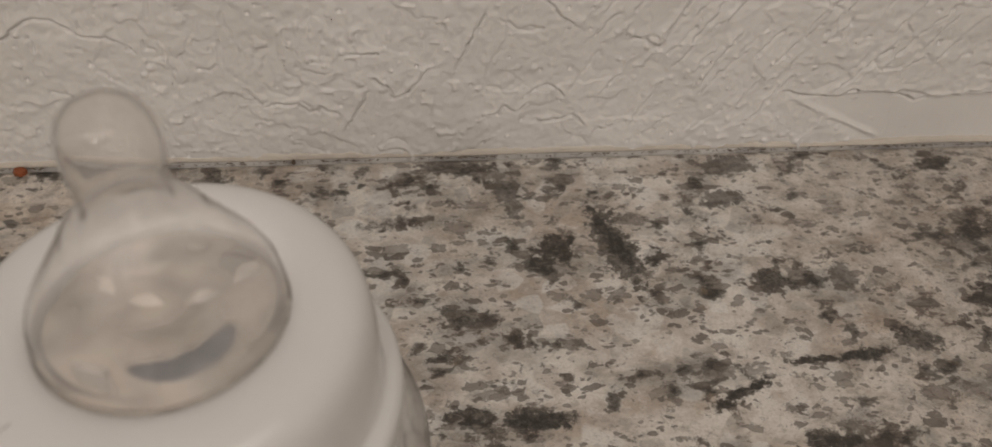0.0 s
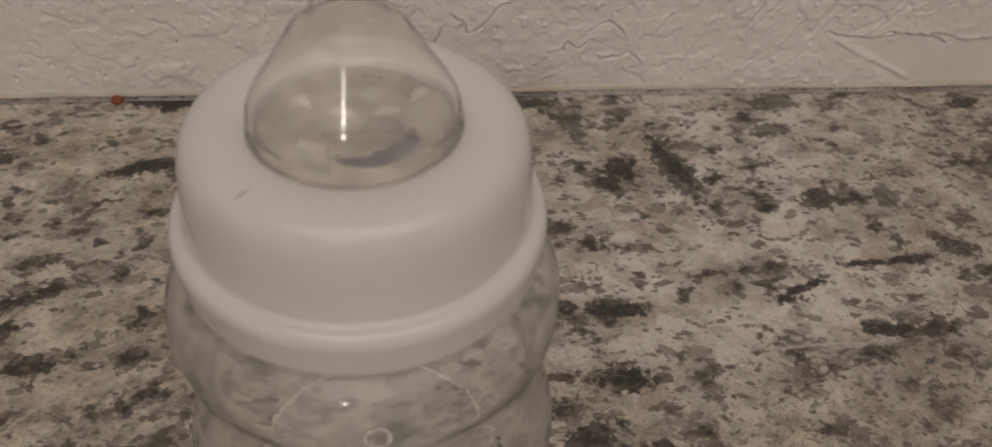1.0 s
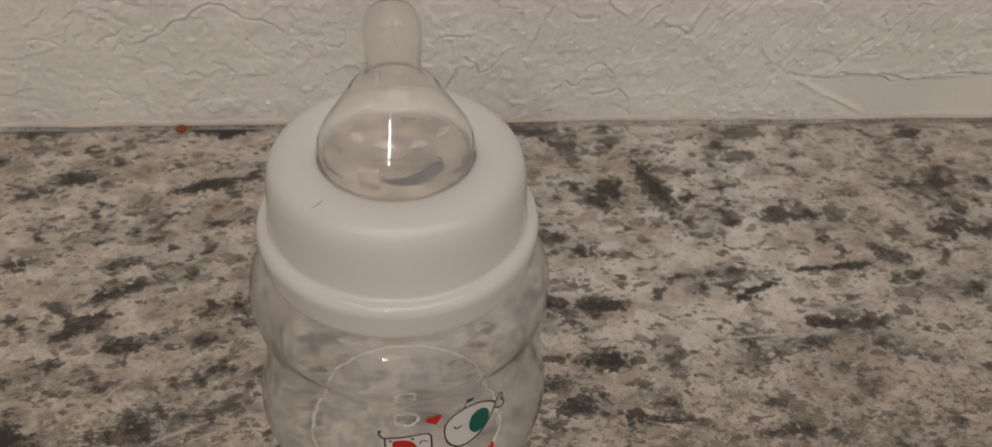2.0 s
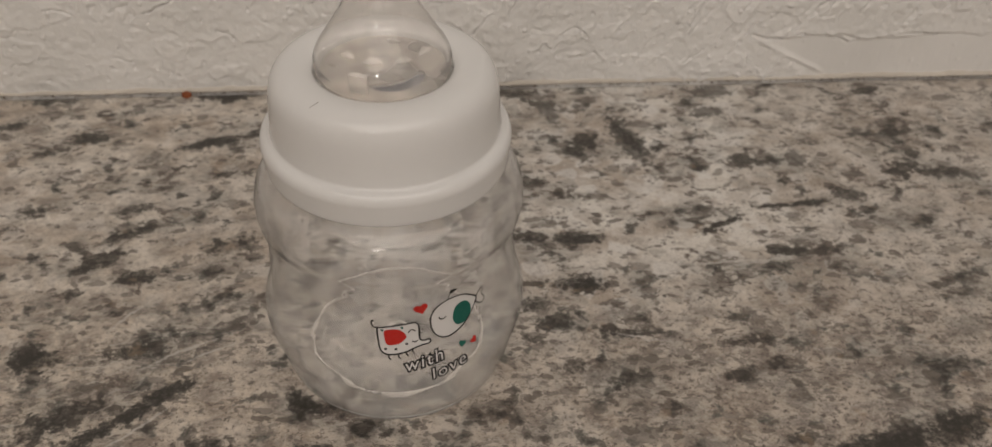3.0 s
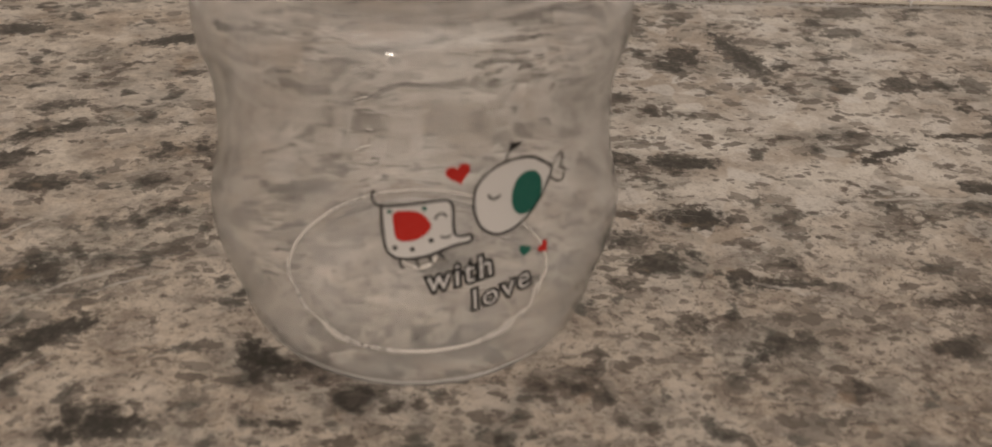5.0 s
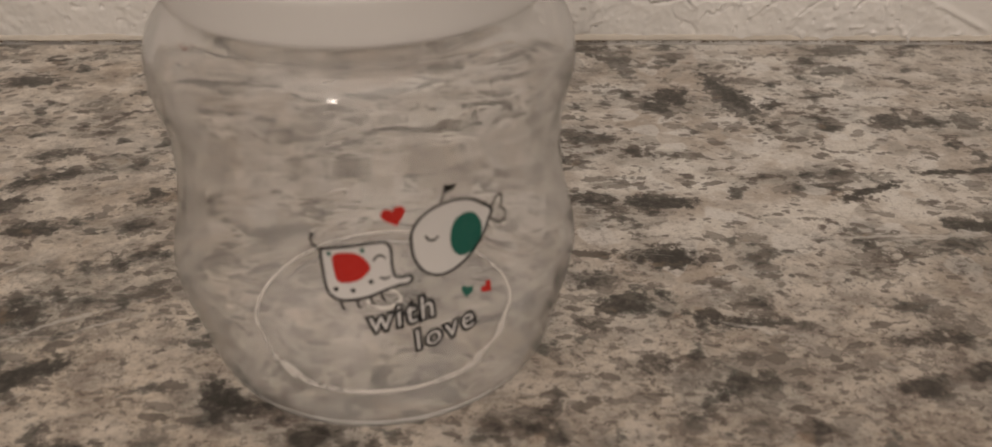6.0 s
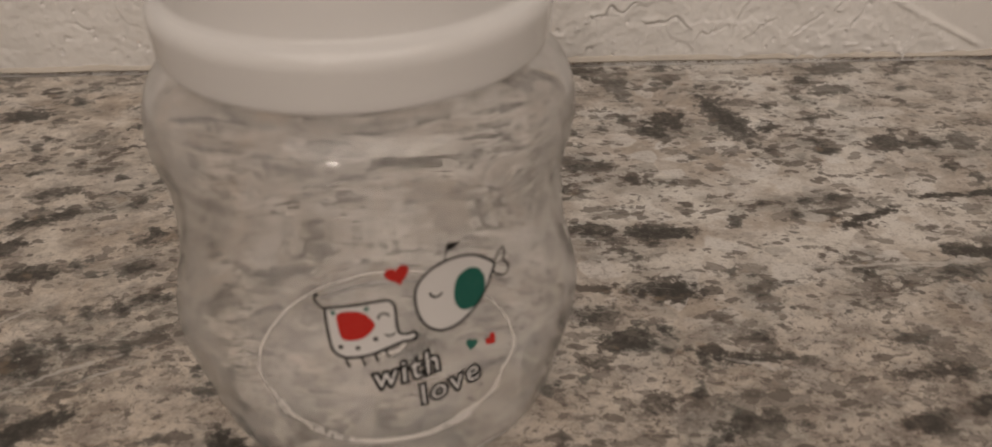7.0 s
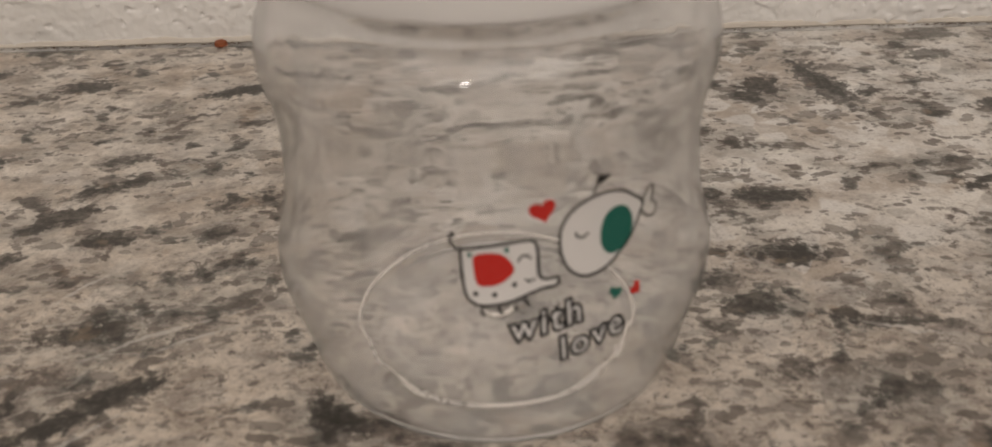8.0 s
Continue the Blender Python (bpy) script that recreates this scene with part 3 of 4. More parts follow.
SCRATCHES = [(-7, 33, 1, 52), (64, 41, 72, 56), (69, 26, 78, 44), (99, 42, 108, 58), (114, 23, 128, 38), (88, 12, 98, 27), (-41, 13, -34, 25), (-38, 39, -30, 40)]


def near_line(x, z, pts):
    """Distance to a broken line and the side on which a place lies."""
    best, side = np.full(x.shape, 1.0), np.zeros(x.shape)
    for (ax, az), (bx, bz) in zip(pts, pts[1:]):
        dx, dz = bx - ax, bz - az
        t = np.clip(((x - ax) * dx + (z - az) * dz) / (dx * dx + dz * dz), 0, 1)
        d = np.hypot(x - ax - t * dx, z - az - t * dz)
        closer = d < best
        best = np.where(closer, d, best)
        side = np.where(closer, np.sign(dx * (z - az) - dz * (x - ax)), side)
    return best, side


def score(h, gx, gz, pts, deep, wide, lip):
    """Cuts a groove with a raised lip along a line into the height field."""
    xs, zs = [p[0] for p in pts], [p[1] for p in pts]
    pad = 0.004
    c0, c1 = np.searchsorted(gx[0], [min(xs) - pad, max(xs) + pad])
    r0, r1 = np.searchsorted(gz[:, 0], [min(zs) - pad, max(zs) + pad])
    if c1 - c0 < 2 or r1 - r0 < 2:
        return
    x, z = gx[r0:r1, c0:c1], gz[r0:r1, c0:c1]
    wx, wz = x + 0.0012 * layers(x * 260, z * 260 + 3, 2), z + 0.0012 * layers(x * 260 + 9, z * 260, 2)
    d, side = near_line(wx, wz, pts)
    h[r0:r1, c0:c1] += -deep * np.exp(-(d / wide) ** 2) + lip * np.exp(-(d / 0.0016) ** 2) * (side > 0)


def plaster_height(gx, gz):
    """Trowelled plaster: torn skins, slanting drag marks, drops and pits (metres)."""
    x, z = gx, gz
    wx, wz = x + 0.004 * layers(x * 90, z * 90 + 9), z + 0.004 * layers(x * 90 + 31, z * 90)
    skin = layers(wx * 42 + 3, wz * 52 + 11, 3)
    h = 0.00022 * step(skin, 0.03, 0.06)
    h += 0.00030 * layers(x * 100, z * 100, 3) + 0.00022 * layers(x * 330, z * 330, 2) + 0.00012 * layers(x * 700, z * 700, 1)
    drops = layers(x * 420 + 5, z * 420, 1)
    h += 0.00030 * step(drops, 0.34, 0.44) * step(layers(x * 30 + 8, z * 30), -0.10, 0.12)
    h -= 0.00040 * step(layers(x * 430 + 51, z * 430 + 13, 1), 0.44, 0.48)
    # smooth float-off low down under the long tear
    line = 0.0212 + 0.003 * layers(x * 60, 0 * z + 4.0)
    flat = step(x - 0.098 - (0.022 - z) * 1.3, 0.0, 0.008) * step(line - z, -0.0003, 0.0006)
    h = h * (1 - 0.92 * flat) - 0.00030 * flat
    ridge = np.abs(z - (0.020 - (x - 0.100) * 0.5))
    h += 0.00045 * np.exp(-(ridge / 0.0011) ** 2) * step(x, 0.098, 0.104) * step(0.136 - x, 0, 0.006)
    for pts in TEARS:
        score(h, gx, gz, [(a / 1000, b / 1000) for a, b in pts], 0.00055, 0.00042, 0.00030)
    for a, b, c, d in SCRATCHES:
        score(h, gx, gz, [(a / 1000, b / 1000), (c / 1000, d / 1000)], 0.0005, 0.00045, 0.00035)
    # drag marks of the float: slanting to one side of the wall, upright and fainter to the other
    rng = random.Random(11)
    for _ in range(150):
        a, b = rng.uniform(0.028, 0.235), rng.uniform(0.010, 0.085)
        if a > 0.095 and b < 0.024:
            continue
        turn, long = radians(rng.gauss(54, 4)), rng.uniform(0.004, 0.015)
        score(h, gx, gz, [(a, b), (a + long * math.cos(turn), b + long * math.sin(turn))], rng.uniform(0.0001, 0.00045), 0.00045, rng.uniform(0.00012, 0.0004))
    for _ in range(46):
        a, b = rng.uniform(-0.2, 0.03), rng.uniform(0.030, 0.085)
        turn, long = radians(rng.gauss(88, 6)), rng.uniform(0.003, 0.010)
        score(h, gx, gz, [(a, b), (a + long * math.cos(turn), b + long * math.sin(turn))], rng.uniform(0.0001, 0.0003), 0.00045, 0.00015)
    for _ in range(70):
        a, b = rng.uniform(-0.23, 0.23), rng.uniform(0.004, 0.085)
        if a > 0.095 and b < 0.024:
            continue
        pts = [(a, b)]
        for _ in range(rng.randint(2, 4)):
            pts.append((pts[-1][0] + rng.uniform(0.0015, 0.004), pts[-1][1] + rng.uniform(-0.003, 0.003)))
        score(h, gx, gz, pts, rng.uniform(0.0001, 0.0004), 0.0004, rng.uniform(0.0, 0.00025))
    return h


WALL_Y = 0.2312
XS = np.concatenate([np.linspace(-1.8, -0.26, 12), np.arange(-0.24, 0.24001, 0.00042), np.linspace(0.26, 1.8, 12)])
ZS = np.concatenate([np.linspace(-0.9, -0.02, 5), np.arange(0.0, 0.0781, 0.00042), np.linspace(0.09, CEILING_Z, 14)])


def build_wall_back():
    gx, gz = np.meshgrid(XS, ZS)
    fade = step(0.26 - np.abs(gx), 0.0, 0.03) * step(gz, -0.02, 0.0) * step(0.1 - gz, 0, 0.03)
    y = WALL_Y - 1.9 * plaster_height(gx, gz) * fade
    nx, nz = len(XS), len(ZS)
    verts = np.stack([gx, y, gz], -1).reshape(-1, 3)
    k = np.arange(nx * nz).reshape(nz, nx)
    faces = np.stack([k[:-1, :-1], k[:-1, 1:], k[1:, 1:], k[1:, :-1]], -1).reshape(-1, 4)
    n = len(verts)
    back = [(-1.8, WALL_Y + 0.12, -0.9), (1.8, WALL_Y + 0.12, -0.9), (1.8, WALL_Y + 0.12, CEILING_Z), (-1.8, WALL_Y + 0.12, CEILING_Z)]
    rim = [k[0, 0], k[0, -1], k[-1, -1], k[-1, 0]]
    extra = [(n + 3, n + 2, n + 1, n)]
    low, high, left, right = list(k[0, :]), list(k[-1, :]), list(k[:, 0]), list(k[:, -1])
    extra += [tuple(low[::-1] + [n, n + 1]), tuple(high + [n + 2, n + 3]), tuple(left + [n + 3, n]), tuple(right[::-1] + [n + 1, n + 2])]
    me = mesh_from("wall_north", np.vstack([verts, back]), [tuple(f) for f in faces] + extra, WALL, True)
    for p in me.polygons[-5:]:
        p.use_smooth = False
    tagged(new("wall_north", me), "off-white painted wall with rough trowelled plaster behind the counter", "wall", kind="structure")


build_wall_back()
X0, X1, Y0 = -1.8, 1.8, -3.0
for name, dims in (("wall_south", (X0, X1, Y0 - 0.1, Y0, -0.9, CEILING_Z)), ("wall_west", (X0 - 0.1, X0, Y0 - 0.1, WALL_Y + 0.12, -0.9, CEILING_Z)),
                   ("wall_east", (X1, X1 + 0.1, Y0 - 0.1, WALL_Y + 0.12, -0.9, CEILING_Z))):
    tagged(new(name, box(name, *dims, PLASTER)), "plain off-white plastered kitchen wall", "wall", kind="structure")
tagged(new("ceiling", box("ceiling", X0 - 0.1, X1 + 0.1, Y0 - 0.1, WALL_Y + 0.12, CEILING_Z, CEILING_Z + 0.1, PLASTER)), "plain white plastered ceiling", "ceiling", kind="structure")
tagged(new("floor", box("floor", X0 - 0.1, X1 + 0.1, Y0 - 0.1, WALL_Y + 0.12, -1.0, -0.9, FLOOR)), "plain brown kitchen floor", "floor", kind="structure")
tagged(new("counter_base", box("counter_base", -1.3, 1.3, -0.36, WALL_Y - 0.002, -0.9, -0.031, CABINET)), "plain painted base under the stone counter", "cabinet", kind="structure")
tagged(new("countertop", box("countertop", -1.32, 1.32, -0.40, WALL_Y - 0.0004, -0.03, 0.0, GRANITE, 0.004)), "polished granite countertop in white, grey and black", "countertop", kind="structure")


# ---- caulk along the foot of the wall ----
def build_caulk():
    xs = np.arange(-0.30, 0.3001, 0.0009)
    wob = layers(xs * 60, xs * 0 + 3.3, 4)
    tall = 0.0019 + 0.0011 * wob + 0.0005 * layers(xs * 300, xs * 0 + 8, 2)
    deep = 0.0008 + 0.0006 * layers(xs * 45, xs * 0 + 6.1, 4)
    verts, faces = [], []
    for x, t, d in zip(xs, tall, deep):
        y = WALL_Y - 0.0002
        verts += [(x, y + 0.0015, 0.0001), (x, y - d, 0.0002), (x, y - d * 0.92, t * 0.30), (x, y - d * 0.5, t * 0.75), (x, y - 0.0001, t), (x, y + 0.0015, t)]
    for k in range(len(xs) - 1):
        for j in range(6):
            i = (j + 1) % 6
            faces.append((k * 6 + j, (k + 1) * 6 + j, (k + 1) * 6 + i, k * 6 + i))
    faces += [(0, 1, 2, 3, 4, 5), tuple(range(len(verts) - 1, len(verts) - 7, -1))]
    tagged(new("caulk_bead", mesh_from("caulk_bead", verts, faces, CAULK, True)), "uneven yellowed caulk bead where wall meets granite", "trim", kind="structure")
    # dirt caught in the joint
    rng = random.Random(4)
    verts, faces = [], []
    for _ in range(420):
        x = rng.uniform(-0.27, 0.27)
        r = rng.uniform(0.0001, 0.00032)
        c = Vector((x, WALL_Y - 0.0012 - rng.uniform(0, 0.0010), 0.0001))
        k = len(verts)
        w = r * rng.uniform(1, 5)
        verts += [c + Vector((-w, 0, 0)), c + Vector((0, -r, 0)), c + Vector((w, 0, 0)), c + Vector((0, r, 0)), c + Vector((0, 0, r))]
        faces += [(k, k + 1, k + 4), (k + 1, k + 2, k + 4), (k + 2, k + 3, k + 4), (k + 3, k, k + 4), (k, k + 3, k + 2, k + 1)]
    tagged(new("joint_dirt", mesh_from("joint_dirt", verts, faces, GRIME)), "dark dirt specks along the joint of wall and granite", "dirt", kind="stuff")


build_caulk()

# ---- baby bottle ----
AXIS = (-0.0543, 0.0848)
OUTER = [(0.0285, 0.0000), (0.0312, 0.0006), (0.0329, 0.0025), (0.0340, 0.0062), (0.0352, 0.0120), (0.0367, 0.0180), (0.0372, 0.0232), (0.0362, 0.0280),
         (0.0349, 0.0330), (0.0342, 0.0380), (0.0338, 0.0440), (0.0339, 0.0485), (0.0346, 0.0525), (0.0354, 0.0560), (0.0356, 0.0590), (0.0353, 0.0618),
         (0.0345, 0.0643), (0.0331, 0.0665), (0.0311, 0.0683), (0.0288, 0.0697), (0.0273, 0.0714), (0.0270, 0.0735), (0.0270, 0.0800)]


SKIN = smooth_rows(OUTER, 6)
SKIN_R, SKIN_Z = np.array(SKIN).T


PRINT = (-1.2, -1.5)   # where the print sits, in millimetres round and up


def on_skin(arc, high, proud):
    """A place on the bottle's skin: millimetres round it (at 36 mm) and up it."""
    a, z = (arc + PRINT[0]) / 36.0, (high + PRINT[1]) / 1000.0
    r = float(np.interp(z, SKIN_Z, SKIN_R)) + proud
    return (r * math.sin(a), -r * math.cos(a), z)


bottle = new("baby_bottle")
bottle.location = (*AXIS, 0.0002)
tagged(bottle, "clear plastic baby bottle with white collar standing on granite", "bottle")

wall_in = [q for q in inset(SKIN, 0.0014) if q[1] > 0.0030]
floor_in = smooth_rows([(0.0, 0.0040), (0.012, 0.0037), (0.024, 0.0033), (0.0280, 0.0036)], 6)
foot = [(0.0, 0.0016), (0.020, 0.0012), (0.0246, 0.0006), (0.0260, 0.0)]
body = part("body", lathe("body", foot + SKIN + wall_in[::-1] + floor_in[::-1], BODY, 160), bottle, "clear waisted plastic body")
body.visible_shadow = False


def hoop(name, radius, z, thick, material, squash=1.0):
    rows = [(radius + thick * math.cos(a), z + squash * thick * math.sin(a)) for a in np.linspace(0, 2 * np.pi, 8, endpoint=False)]
    return lathe(name, rows, material, 96)


part("base_ring", hoop("base_ring", 0.0254, 0.0041, 0.00038, RIDGE), body, "pale moulded ring in the base")
part("base_ring", hoop("base_ring", 0.0032, 0.0046, 0.0005, RIDGE), body, "small moulded ring at the middle of the base")

# white screw collar
collar_rows = smooth_rows([(0.0170, 0.0930), (0.0170, 0.0956), (0.0175, 0.0966), (0.0192, 0.0973), (0.0222, 0.0974), (0.0248, 0.0968), (0.0268, 0.0952),
                           (0.0279, 0.0927), (0.0284, 0.0892), (0.0287, 0.0850), (0.0290, 0.0815), (0.0292, 0.0806), (0.0298, 0.0801), (0.0308, 0.0796),
                           (0.0315, 0.0787), (0.0318, 0.0775), (0.0317, 0.0760), (0.0315, 0.0740), (0.0313, 0.0718), (0.0310, 0.0709), (0.0303, 0.0706)], 5)
collar_in = [(0.0296, 0.0709), (0.0288, 0.0725), (0.0278, 0.0745), (0.0276, 0.0900), (0.0255, 0.0938)]
part("collar", lathe("collar", collar_rows + collar_in, COLLAR, 160), bottle, "glossy white plastic screw collar")

# teat
TEAT = [(0.0240, 0.0925), (0.0200, 0.0930), (0.0166, 0.0942), (0.0164, 0.0965), (0.0167, 0.0984), (0.0165, 0.0998), (0.0158, 0.1015), (0.0148, 0.1032), (0.01360, 0.1050),
        (0.01230, 0.1070), (0.01102, 0.1090), (0.00976, 0.1110), (0.00883, 0.1125), (0.0067, 0.1141), (0.0055, 0.1160), (0.0055, 0.1190), (0.0058, 0.1220), (0.0058, 0.1250), (0.0053, 0.1277),
        (0.0040, 0.1298), (0.0019, 0.1306), (0.0, 0.1307)]
teat_out = smooth_rows(TEAT, 5)
teat_in = [(r - 0.0005 * float(np.interp(z, (0.0975, 0.1003), (1, 0))), z) for r, z in inset(teat_out, 0.0006)]
teat_in[-1] = (0.0, 0.1307 - 0.0006)
teat = part("teat", lathe("teat", teat_out + teat_in[::-1], SILICONE, 128), bottle, "translucent silicone teat")
teat.visible_shadow = False


def build_petals():
    """Four small valve flaps inside the teat's foot and one tab at its front."""
    for fx, fy, long, turn in ((-8.9, 5.2, 4.6, -40), (-2.6, 1.8, 5.2, -10), (4.9, 2.1, 4.8, 20), (10.4, 6.8, 5.0, 48)):
        verts, faces = [], []
        n = 11
        c, q = math.cos(radians(turn)), math.sin(radians(turn))
        for j in range(n):
            t = j / (n - 1)
            w = math.sin(math.pi * t)
            x = (t - 0.5) * long
            for y, z in ((-0.7 * w * w, 0.0), (-0.5 * w * w - 0.15, 0.35 * w), (0.9 * w, 1.15 * w), (0.9 * w + 0.25, 1.0 * w), (0.5 * w + 0.2, 0.0)):
                verts.append(((fx + c * x - q * y) / 1000, (fy + q * x + c * y) / 1000, 0.0956 + z / 1000))
        for j in range(n - 1):
            for i in range(5):
                k = (i + 1) % 5
                faces.append((5 * j + i, 5 * j + 5 + i, 5 * j + 5 + k, 5 * j + k))
        faces += [(0, 1, 2, 3, 4), tuple(range(5 * n - 1, 5 * n - 6, -1))]
        ob = part("valve_flap", mesh_from("valve_flap", verts, faces, FLAP, True), teat)
        ob.visible_shadow = False
    rows = [(0.0152, 0.0968), (0.0160, 0.0966), (0.0163, 0.0985), (0.0163, 0.1012), (0.0154, 0.1016)]
    verts, faces = [], []
    for deg in np.linspace(-121, -103, 7):
        verts += [((r - 0.0014) * math.cos(radians(deg)), (r - 0.0014) * math.sin(radians(deg)), z) for r, z in rows]
    for j in range(6):
        for i in range(5):
            q = (i + 1) % 5
            faces.append((5 * j + i, 5 * j + q, 5 * j + 5 + q, 5 * j + 5 + i))
    faces += [(4, 3, 2, 1, 0), (30, 31, 32, 33, 34)]
    part("valve_tab", mesh_from("valve_tab", verts, faces, TAB, False), teat).visible_shadow = False


def build_membrane():
    """The flat foot of the teat, with a curved slot through it."""
    rings, n = 40, 144
    rad = np.linspace(0.0002, 0.0156, rings)
    verts, faces = [], []
    for lift in (0.0, -0.0006):
        for r in rad:
            verts += [(r * math.cos(2 * math.pi * k / n), r * math.sin(2 * math.pi * k / n), 0.0957 + lift - 0.0006 * (1 - r / 0.0156)) for k in range(n)]
    
    def gone(i, k):
        w = math.cos(math.pi * min(max((360 * k / n - 298) / 104, -0.5), 0.5))
        return abs(rad[i] - 0.0088 - 0.0006 * w) < 0.0025 * w ** 0.5

    for i in range(rings - 1):
        for k in range(n):
            if gone(i, k):
                continue
            j = (k + 1) % n
            a, b, c, d = i * n + k, i * n + j, (i + 1) * n + j, (i + 1) * n + k
            m = rings * n
            faces += [(a, d, c, b), (a + m, b + m, c + m, d + m)]
            for (p, q), (ii, kk) in (((a, b), (i - 1, k)), ((c, d), (i + 1, k)), ((d, a), (i, k - 1)), ((b, c), (i, k + 1))):
                if ii < 0 or ii > rings - 2 or gone(ii, kk % n):
                    faces.append((p, q, q + m, p + m))
    # a dark sheet below the opening stands in for the shade inside it
    slot = [(i * n + k, i * n + (k + 1) % n, (i + 1) * n + (k + 1) % n, (i + 1) * n + k) for i in range(rings - 1) for k in range(n) if gone(i, k)]
    used = sorted({q for f in slot for q in f})
    place = {q: k for k, q in enumerate(used)}
    low = [(verts[q][0], verts[q][1], verts[q][2] - 0.0011) for q in used]
    part("slot_shade", mesh_from("slot_shade", low, [tuple(place[q] for q in f)[::-1] for f in slot], SLOT_SHADE, True), teat, "dark blue-grey sheet under the slot, shade put into its colour")
    part("membrane", mesh_from("membrane", verts, faces, MEMBRANE, False), teat).visible_shadow = False


build_membrane()
build_petals()


# ---- print on the body: places in millimetres round and up the skin ----
def curve_points(ctrl, closed, per=8):
    pts = [np.array(p, float) for p in ctrl]
    n = len(pts)
    line = []
    for k in range(n if closed else n - 1):
        a, b, c, d = (pts[(k + s) % n] if closed else pts[min(max(k + s, 0), n - 1)] for s in (-1, 0, 1, 2))
        for t in np.arange(per) / per:
            line.append(0.5 * (2 * b + (c - a) * t + (2 * a - 5 * b + 4 * c - d) * t * t + (3 * b - a - 3 * c + d) * t ** 3))
    if not closed:
        line.append(pts[-1])
    return line


def ink_fill(name, ctrl, material, proud, closed_curve=True, per=8, label=""):
    """A filled shape printed on the skin, in rings from its middle outwards."""
    line = curve_points(ctrl, True, per) if closed_curve else [np.array(p, float) for p in ctrl]
    mid = sum(line) / len(line)
    verts, faces, n = [on_skin(*mid, proud)], [], len(line)
    rings = 6
    for k in range(1, rings + 1):
        verts += [on_skin(*(mid + (p - mid) * k / rings), proud) for p in line]
    for j in range(n):
        faces.append((0, 1 + j, 1 + (j + 1) % n))
    for k in range(rings - 1):
        for j in range(n):
            i = (j + 1) % n
            faces.append((1 + k * n + j, 1 + (k + 1) * n + j, 1 + (k + 1) * n + i, 1 + k * n + i))
    return part(name, mesh_from(name, verts, faces, material, True), body, label)


def ink_line(name, ctrl, width, material, proud, closed=False, per=8, label=""):
    """A pen line printed on the skin."""
    line = curve_points(ctrl, closed, per)
    n = len(line)
    verts, faces = [], []
    for k, p in enumerate(line):
        before, after = (line[k - 1], line[(k + 1) % n]) if closed else (line[max(k - 1, 0)], line[min(k + 1, n - 1)])
        d = (after - before) / max(np.linalg.norm(after - before), 1e-9)
        side = np.array([-d[1], d[0]]) * width / 2
        verts += [on_skin(*(p - side), proud), on_skin(*p, proud + 0.00001), on_skin(*(p + side), proud)]
    for k in range(n if closed else n - 1):
        q = (k + 1) % n
        for j in range(2):
            faces.append((3 * k + j, 3 * q + j, 3 * q + j + 1, 3 * k + j + 1))
    return part(name, mesh_from(name, verts, faces, material, True), body, label)


P1, P2, P3 = 0.00010, 0.00020, 0.00030
BLOCK = [(-3.2, 41.6), (-2.6, 41.9), (1.5, 42.4), (6.2, 42.9), (7.4, 42.5), (7.9, 41.2), (7.9, 38.5), (8.2, 36.9), (9.4, 36.5), (10.5, 36.6), (10.9, 36.0), (10.3, 35.3),
         (8.6, 35.2), (6.5, 34.6), (3.5, 33.6), (0.0, 33.2), (-1.8, 33.8), (-2.7, 35.2), (-3.1, 38.5)]
ink_fill("printed_block", BLOCK, INK_WHITE, P1, label="white printed block shape")
ink_line("printed_outline", BLOCK, 0.44, INK_BLACK, P2, True, label="black printed outline")
ink_fill("printed_patch", [(-1.3, 40.8), (0.6, 41.3), (2.8, 40.9), (4.3, 39.2), (4.2, 38.0), (2.6, 36.6), (0.6, 36.1), (-0.9, 36.5), (-1.4, 38.8)], INK_RED, P2, label="red printed patch")
ink_line("printed_line", [(-3.1, 41.7), (-4.2, 42.3), (-4.7, 43.4), (-4.4, 44.3), (-4.0, 43.9)], 0.42, INK_BLACK, P2)
for fx, fz in ((-0.4, 33.3), (2.1, 33.5), (4.2, 34.0), (5.9, 34.5)):
    ink_line("printed_line", [(fx, fz), (fx + 0.05, fz - 1.0), (fx + 0.5, fz - 1.6)], 0.36, INK_BLACK, P2)
for dx, dz in ((-1.2, 35.0), (1.5, 34.8), (4.4, 36.2)):
    ink_fill("printed_dot", [(dx + 0.42 * math.cos(a), dz + 0.36 * math.sin(a)) for a in np.linspace(0, 2 * np.pi, 8, endpoint=False)], INK_BLACK, P2, per=2)
for dx, dz in ((-1.9, 41.1), (3.4, 41.7)):
    ink_fill("printed_dot", [(dx - 0.45, dz + 0.2), (dx + 0.4, dz + 0.2), (dx, dz - 0.55)], INK_GREEN, P2, per=3)

DROP = [(11.2, 42.2), (11.6, 44.4), (13.2, 46.4), (15.6, 47.6), (18.6, 48.0), (21.4, 47.4), (23.6, 46.0), (25.6, 44.2), (25.0, 42.6), (23.6, 40.2), (21.2, 37.8), (18.2, 36.1),
        (15.2, 35.7), (12.8, 37.0), (11.5, 39.4)]
ink_fill("printed_drop", DROP, INK_WHITE, P1, label="white printed drop shape")
ink_line("printed_outline", DROP, 0.42, INK_BLACK, P2, True, label="black printed outline")
ink_fill("printed_patch", [(20.4, 45.2), (22.3, 44.6), (23.5, 42.6), (23.3, 40.2), (21.6, 38.3), (19.4, 38.0), (18.0, 39.4), (17.7, 41.8), (18.6, 44.3)], INK_GREEN, P2, label="green printed patch")
